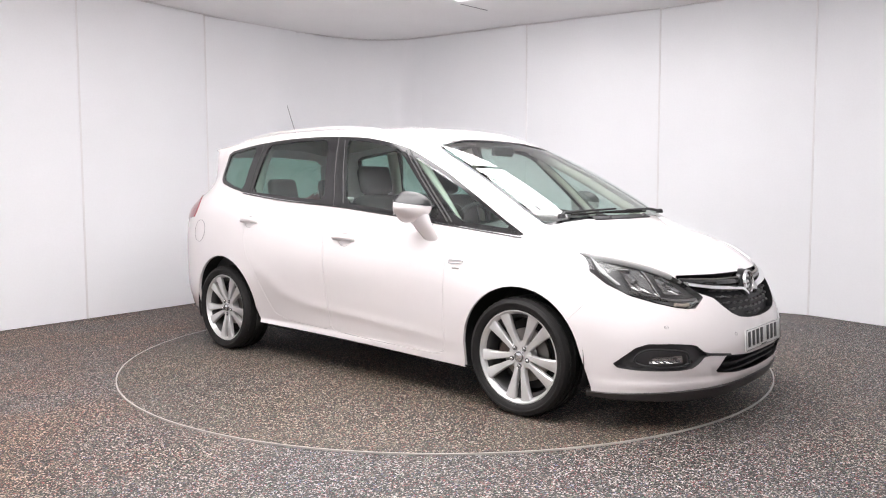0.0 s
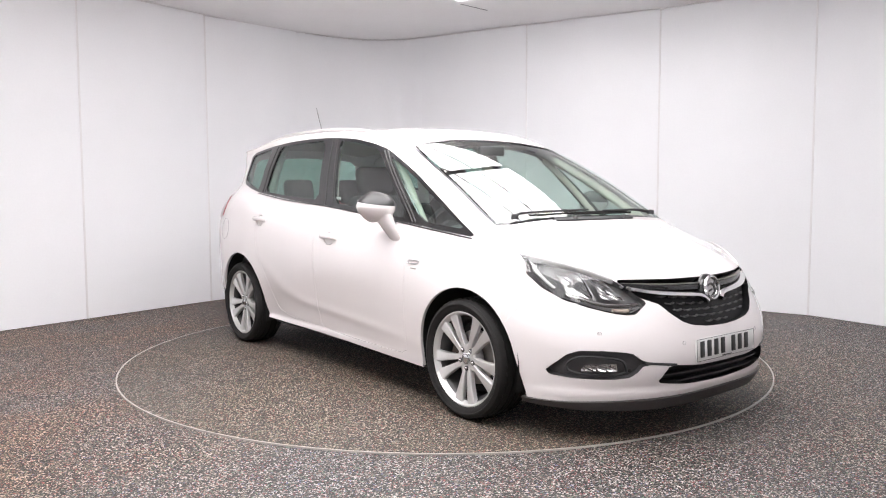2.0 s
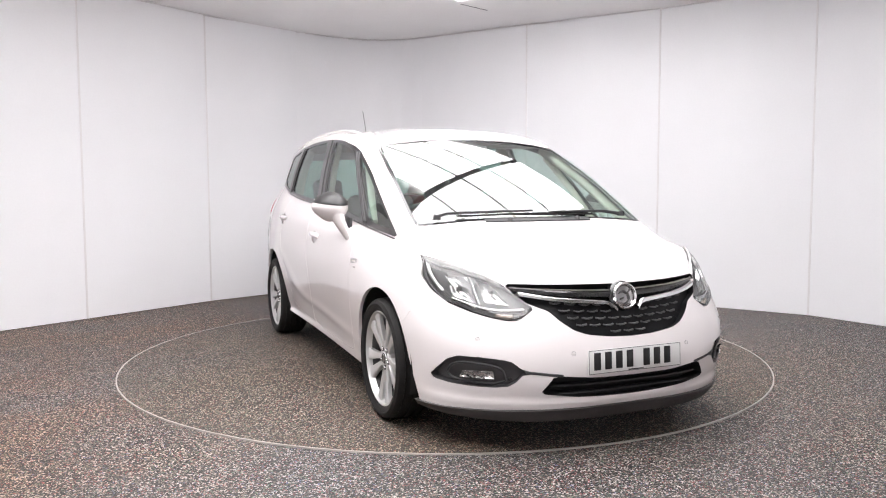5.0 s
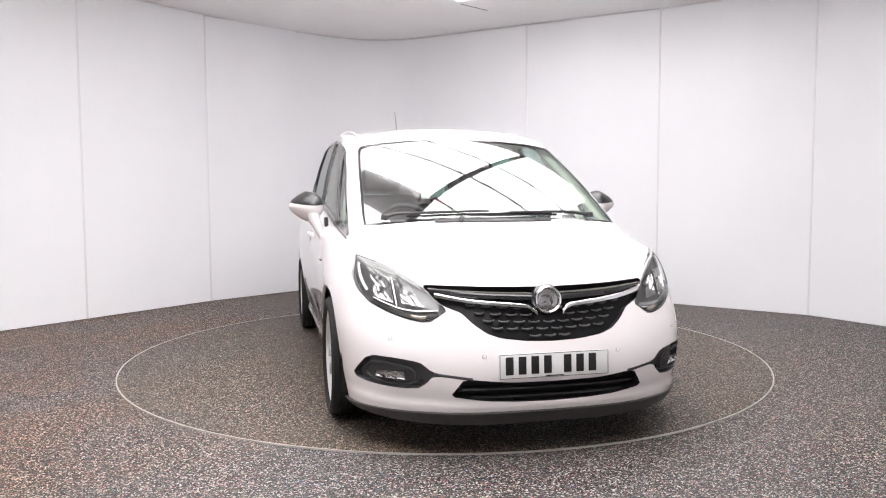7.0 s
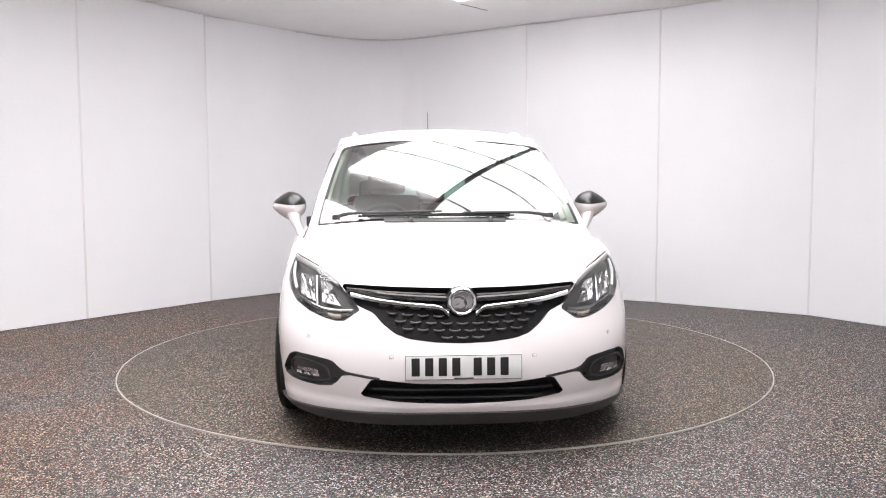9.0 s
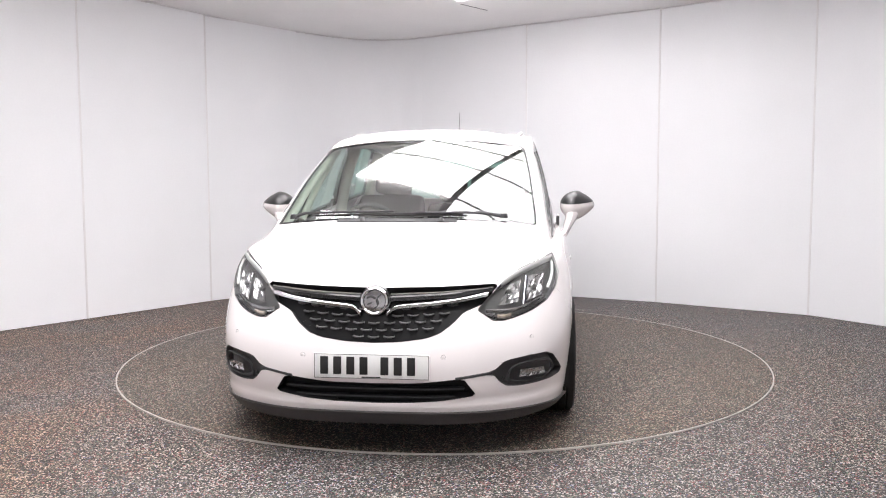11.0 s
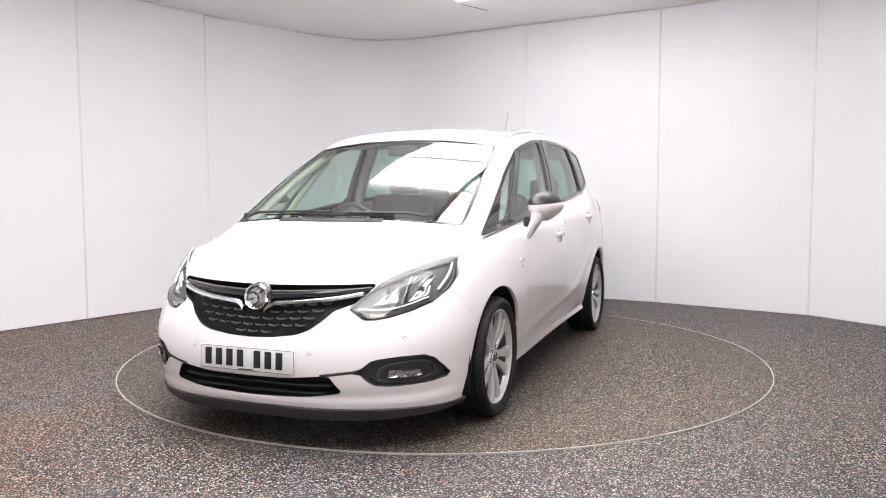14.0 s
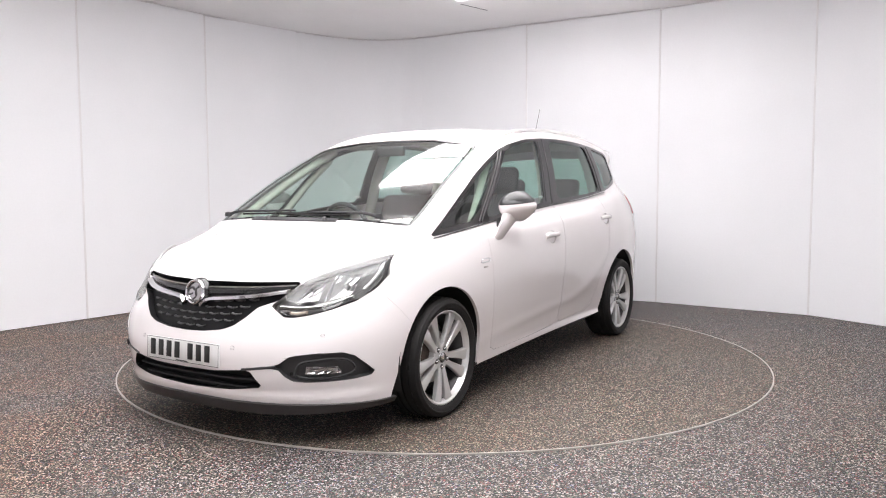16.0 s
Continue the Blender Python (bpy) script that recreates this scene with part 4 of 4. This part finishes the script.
def build_sides(car, tree, doors_f, doors_r):
    for s, df, dr in zip((1, -1), doors_f, doors_r):
        for d, x, z in ((df, .015, .905), (dr, -1.035, .995)):
            y = surface_y(tree, x, z)
            pts = spline([(x + .105, y - .004, z - .004), (x + .08, y + .004, z), (x, y + .011, z + .004), (x - .08, y + .006, z + .004), (x - .105, y - .004, z + .002)], 5)
            b = tube([(q[0], q[1], q[2]) for q in pts], .0135, 12)
            for v in b.verts:
                v.co.z = z + (v.co.z - z) * 1.35
            if s < 0:
                for v in b.verts:
                    v.co.y = -v.co.y
                bmesh.ops.reverse_faces(b, faces=b.faces[:])
            part("door_handle", b, M_PAINT, d, "white door handle")
        # door mirror: black cap above, white shell below, on a stalk
        shell = bmesh.new()
        bmesh.ops.create_uvsphere(shell, u_segments=32, v_segments=20, radius=1)
        for v in shell.verts:
            q = v.co
            t = max(0.0, q.y)
            q.x *= (.16 if q.x > 0 else .125) * (1 - .30 * t)
            q.y *= .108
            q.z *= (.092 if q.z > 0 else .092) * (1 - .45 * t)
            if q.x < -.03:
                q.x = -.03 - (abs(q.x) - .03) * .15
            q.z += .004 * t
        cap = shell.copy()
        bmesh.ops.bisect_plane(shell, geom=shell.verts[:] + shell.edges[:] + shell.faces[:], plane_co=(0, 0, .026), plane_no=(.12, 0, 1), clear_outer=True)
        bmesh.ops.bisect_plane(cap, geom=cap.verts[:] + cap.edges[:] + cap.faces[:], plane_co=(0, 0, .026), plane_no=(.12, 0, 1), clear_inner=True)
        for v in cap.verts:
            v.co *= 1.012
        place = pose(.64, .985, 1.112, 0, 0, -14)
        pieces = [("mirror", shell, M_PAINT, "white door mirror with a black cap"), ("mirror_cap", cap, M_SATIN, "gloss black mirror cap")]
        glass_b = box(-.046, -.040, -.085, .075, -.042, .045, .004)
        pieces.append(("mirror_glass", glass_b, M_MIRROR, ""))
        parent = None
        for name, b, m, label in pieces:
            bmesh.ops.transform(b, matrix=place, verts=b.verts)
            if s < 0:
                for v in b.verts:
                    v.co.y = -v.co.y
                bmesh.ops.reverse_faces(b, faces=b.faces[:])
            o = part(name, b, m, parent or df, label)
            parent = None
        st = bmesh.new()
        rows = []
        for x, y, z, w, d in ((.69, .955, 1.085, .088, .05), (.712, .942, 1.03, .080, .038), (.735, .920, .98, .072, .028), (.765, .895, .915, .056, .016)):
            rows.append([st.verts.new((x + w * math.cos(a), s * (y + d * math.sin(a)), z)) for a in np.linspace(0, 2 * math.pi, 13)[:-1]])
        for p, q in zip(rows, rows[1:]):
            for k in range(12):
                st.faces.new((p[k], p[(k + 1) % 12], q[(k + 1) % 12], q[k]))
        st.faces.new(rows[-1])
        bmesh.ops.recalc_face_normals(st, faces=st.faces[:])
        part("mirror_stalk", st, M_PAINT, df)
        part("mirror_foot", box(.60, .70, s * .86 - .01, s * .86 + .01, .965, 1.045, .006), M_PLASTIC, df)
        y = surface_y(tree, -.045, 1.16)
        part("window_sticker", box(-.085, -.015, s * (y - .010) - .001, s * (y - .010) + .001, 1.150, 1.168), M_PLATE, car, "small white window sticker")
        # badge on the wing
        y = surface_y(tree, .965, .80)
        b = strip([(0, -.052, -.008), (0, -.03, -.012), (0, .045, -.006), (0, .055, .006), (0, .03, .011), (0, -.045, .008), (0, -.052, -.008)], .006, .004)
        o = part("badge", b, M_CHROME, car, "small chrome badge outline")
        o.matrix_basis = pose(.965, s * (y + .003), .808, 0, 0, 90 * s)
        part("badge_bar", box(-.0035, .001, -.025, .025, -.042, -.033), M_STEEL, o)
        # bright belt line under the windows and front pillar bar
        pts = [(x, s * (surface_y(tree, x, z - .006) + .003), z - .004) for x, z in spline([(1.34, .955), (1.06, .985), (.85, 1.008), (.34, 1.063), (-.14, 1.108), (-.75, 1.148), (-1.23, 1.198)], 6)]
        part("belt_strip", tube(pts, .0045, 6), M_BLACK, car)
        for x0, x1 in ((.845, .415), (.815, .385)):
            pts = [(x, s * (surface_y(tree, x, z) + .003), z) for x, z in zip(np.linspace(x0, x1, 10), np.linspace(1.025, 1.462, 10))]
            part("pillar_strip", tube(pts, .005, 6), M_GREYPL, car)
        # rubber seams between the side windows
        for (x0, z0), (x1, z1) in (((-.185, 1.118), (-.262, 1.575)), ((-.095, 1.13), (-.188, 1.55)), ((-1.175, 1.20), (-1.10, 1.555)), ((-1.135, 1.205), (-1.045, 1.55))):
            pts = [(x, s * (surface_y(tree, x, z) + .002), z) for x, z in zip(np.linspace(x0, x1, 10), np.linspace(z0, z1, 10))]
            part("window_seam", tube(pts, .0035, 6), M_GREYPL, car)


def build_fuel_flap(car, tree):
    """The thin round gap of the fuel flap behind the rear wheel on the driver's side."""
    pts = []
    for a in np.linspace(0, 2 * math.pi, 37):
        x, z = -1.735 + .085 * math.cos(a), .90 + .085 * math.sin(a)
        pts.append((x, -surface_y(tree, x, z), z))
    part("fuel_flap_gap", tube(pts, .0016, 5), M_GREYPL, car, "thin round gap of the fuel flap")


def build_top(car, tree):
    top = lambda x, y: tree.ray_cast(Vector((x, abs(y), 3)), Vector((0, 0, -1)))[0].z
    for s in (1, -1):
        pts = [(x, s * y, (top(x, y) + h)) for x, y, h in spline([(.26, .575, -.008), (.14, .59, .006), (-.1, .605, .010), (-.6, .608, .015), (-1.1, .598, .013), (-1.45, .576, .006), (-1.62, .55, -.008)], 8)]
        b = tube(pts, .011, 10)
        part("roof_rail", b, M_RAIL, car, "satin silver roof rail")
    b = tube([(-1.60, 0, 1.635), (-1.63, 0, 1.70), (-1.745, 0, 1.955)], .0035, 8, .0018)
    part("aerial", b, M_PLASTIC, car, "thin black roof aerial")
    part("aerial_base", tube([(-1.575, 0, 1.632), (-1.615, 0, 1.66), (-1.635, 0, 1.70)], .014, 12, .005), M_PLASTIC, car)
    glass_x = lambda y, z, d: Vector((tree.ray_cast(Vector((3, abs(y), z)), Vector((-1, 0, 0)))[0].x + d, y, z + d * .8))
    # wipers
    for pts, w in (([(-.62, 1.045), (-.57, 1.062), (-.50, 1.068), (-.1, 1.077), (.33, 1.080)], .010), ([(.55, 1.050), (.45, 1.066), (.35, 1.070), (.1, 1.070), (-.16, 1.073)], .010)):
        q = spline([tuple(glass_x(y, z, .022)) for y, z in pts], 8)
        o = part("wiper", tube(q[:26], w, 8, w * .55), M_PLASTIC, car, "black windscreen wiper")
        part("wiper_blade", tube([tuple(glass_x(y, z - .006, .010)) for y, z in spline(pts[2:], 8)], .006, 6), M_DARK, o)
        hub = lathe([(.0005, .018), (.018, .014), (.022, -.01)], 18, "z")
        part("wiper_pivot", hub, M_PLASTIC, o).matrix_basis = pose(*q[0])
    # cowl panel with washer jets
    rows = []
    b = bmesh.new()
    for y in np.linspace(-.36, .30, 23):
        p = tree.ray_cast(Vector((3, abs(y), 1.046)), Vector((-1, 0, 0)))[0]
        rows.append([b.verts.new((p.x + dx, y, 1.046 + dz)) for dx, dz in ((.026, -.012), (.022, -.002), (.004, .006), (-.02, .012))])
    for p, q in zip(rows, rows[1:]):
        for k in range(3):
            b.faces.new((p[k], q[k], q[k + 1], p[k + 1]))
    bmesh.ops.recalc_face_normals(b, faces=b.faces[:])
    part("cowl", b, M_PLASTIC, car, "dark grey plastic cowl strip")
    jet = finish(lathe([(.0005, .016), (.008, .014), (.013, .004), (.016, -.006)], 14, "z"), "washer_jet", M_GREYPL)
    for y in (-.215, .215):
        shared("washer_jet", jet, car, pose(1.535, y, 1.05))


def soft_block(sx, sy, sz, e=.35):
    """A cushion: a box with generous rounding."""
    return box(-sx / 2, sx / 2, -sy / 2, sy / 2, -sz / 2, sz / 2, min(sx, sy, sz) * e, 3)


def build_seat(car, x, y, w, front):
    seat = part("seat", soft_block(.50, w, .16), M_FABRIC, car, "dark fabric seat")
    seat.matrix_basis = pose(x, y, .53 if front else .45, 0, -6, 0)
    back = part("backrest", soft_block(.15, w, .66), M_FABRIC, seat)
    back.matrix_basis = pose(-.28, 0, .36, 0, -14, 0)
    hr = part("headrest", soft_block(.10, w * .56, .20, .42), M_FABRIC, seat)
    hr.matrix_basis = pose(-.40, 0, .80, 0, -8, 0)
    for s in (1, -1):
        part("headrest_post", tube([(-.37, s * .07, .62), (-.395, s * .07, .75)], .007, 8), M_CHROME, seat)


def build_cabin(car):
    part("cabin_floor", box(-1.95, 1.2, -.80, .80, .30, .36, .02), M_DARK, car)
    for s in (1, -1):
        part("door_lining", box(-1.0, .95, s * .77 - .03, s * .77 + .03, .36, .97, .02), M_DASH, car, "dark door lining")
        part("side_lining", box(-1.9, -1.0, s * .72 - .06, s * .72 + .06, .36, 1.10, .03), M_DASH, car)
    # dashboard with a hooded top
    prof = [(.62, .66), (.66, .86), (.74, .945), (.90, .975), (1.15, .99), (1.36, .985), (1.42, .95), (1.42, .6)]
    b = bmesh.new()
    rows = []
    for y in np.linspace(-.74, .74, 25):
        k = .05 * math.exp(-((y + .37) / .17) ** 2)
        c = .05 * (abs(y) / .74) ** 2
        rows.append([b.verts.new((x - c, y, z + (k if .7 < x < 1.1 else 0))) for x, z in prof])
    for p, q in zip(rows, rows[1:]):
        for j in range(len(prof) - 1):
            b.faces.new((p[j], p[j + 1], q[j + 1], q[j]))
    bmesh.ops.recalc_face_normals(b, faces=b.faces[:])
    part("dashboard", b, M_DASH, car, "dark grey dashboard")
    # steering wheel on the right-hand side
    ring = bmesh.new()
    rr = [(.18 + .016 * math.cos(a), .016 * math.sin(a)) for a in np.linspace(0, 2 * math.pi, 11)]
    ring = lathe(rr, 40, "x")
    w = part("steering_wheel", ring, M_PLASTIC, car, "black steering wheel")
    w.matrix_basis = pose(.60, -.37, .955, 0, 24, 0)
    part("steering_hub", lathe([(.0005, -.03), (.06, -.025), (.07, .01), (.03, .05)], 24, "x"), M_PLASTIC, w)
    for a in (0, 180, 270):
        o = part("steering_spoke", box(-.012, .008, .05, .175, -.018, .018, .006), M_PLASTIC, w)
        o.matrix_basis = pose(0, 0, 0, a, 0, 0)
    for y in (.37, -.37):
        build_seat(car, .22, y, .50, True)
    for y in (.50, 0, -.50):
        build_seat(car, -.68, y, .44, False)
    # headlining and inner pillars
    b = bmesh.new()
    g = spline(RINGS[9], 4)
    inner = [(p[0] * .97 - .01, p[1] * .97, p[2] - .03) for p in g]
    ring_v = [b.verts.new(p) for p in inner] + [b.verts.new((p[0], -p[1], p[2])) for p in inner[-2:0:-1]]
    cv = b.verts.new((-.7, 0, 1.63))
    for k in range(len(ring_v)):
        b.faces.new((ring_v[k], ring_v[(k + 1) % len(ring_v)], cv))
    bmesh.ops.recalc_face_normals(b, faces=b.faces[:])
    part("headlining", b, M_LINING, car, "pale grey headlining")
    for s in (1, -1):
        for pts, r in (([(1.30, .735, 1.0), (.84, .70, 1.27), (.42, .64, 1.49)], .030), ([(.86, .765, 1.02), (.66, .72, 1.23), (.44, .665, 1.43)], .022), ([(-.16, .785, .96), (-.22, .735, 1.3), (-.27, .67, 1.54)], .042), ([(-1.16, .775, 1.1), (-1.14, .725, 1.35), (-1.12, .66, 1.54)], .045)):
            part("pillar_lining", tube([(p[0], s * p[1], p[2]) for p in spline(pts, 5)], r, 10), M_LINING, car, "cream pillar lining")
        part("sun_visor", box(.28, .50, s * .36 - .2, s * .36 + .2, 1.505, 1.52, .006), M_LINING, car)
    part("rear_view_mirror", soft_block(.03, .22, .065, .4), M_PLASTIC, car, "black rear-view mirror").matrix_basis = pose(.60, 0, 1.47)


# ------------------------------------------------------------------ motion
HEADING, RATE = -41.33, -5.0458
AXIS = (0.0192, 0.0401)


def motions():
    steps = [k * 1.0 for k in range(17)]
    turn = lambda t: Matrix.Rotation(radians(HEADING + RATE * t), 4, "Z")
    walk(car, [(t, turn(t) @ Matrix.Translation((-AXIS[0], -AXIS[1], 0))) for t in steps])
    walk(turntable, [(t, Matrix.Translation((*CENTRE, 0)) @ turn(t)) for t in steps])


build_room()
build_lights()
turntable = build_turntable()
car = build_car()
motions()
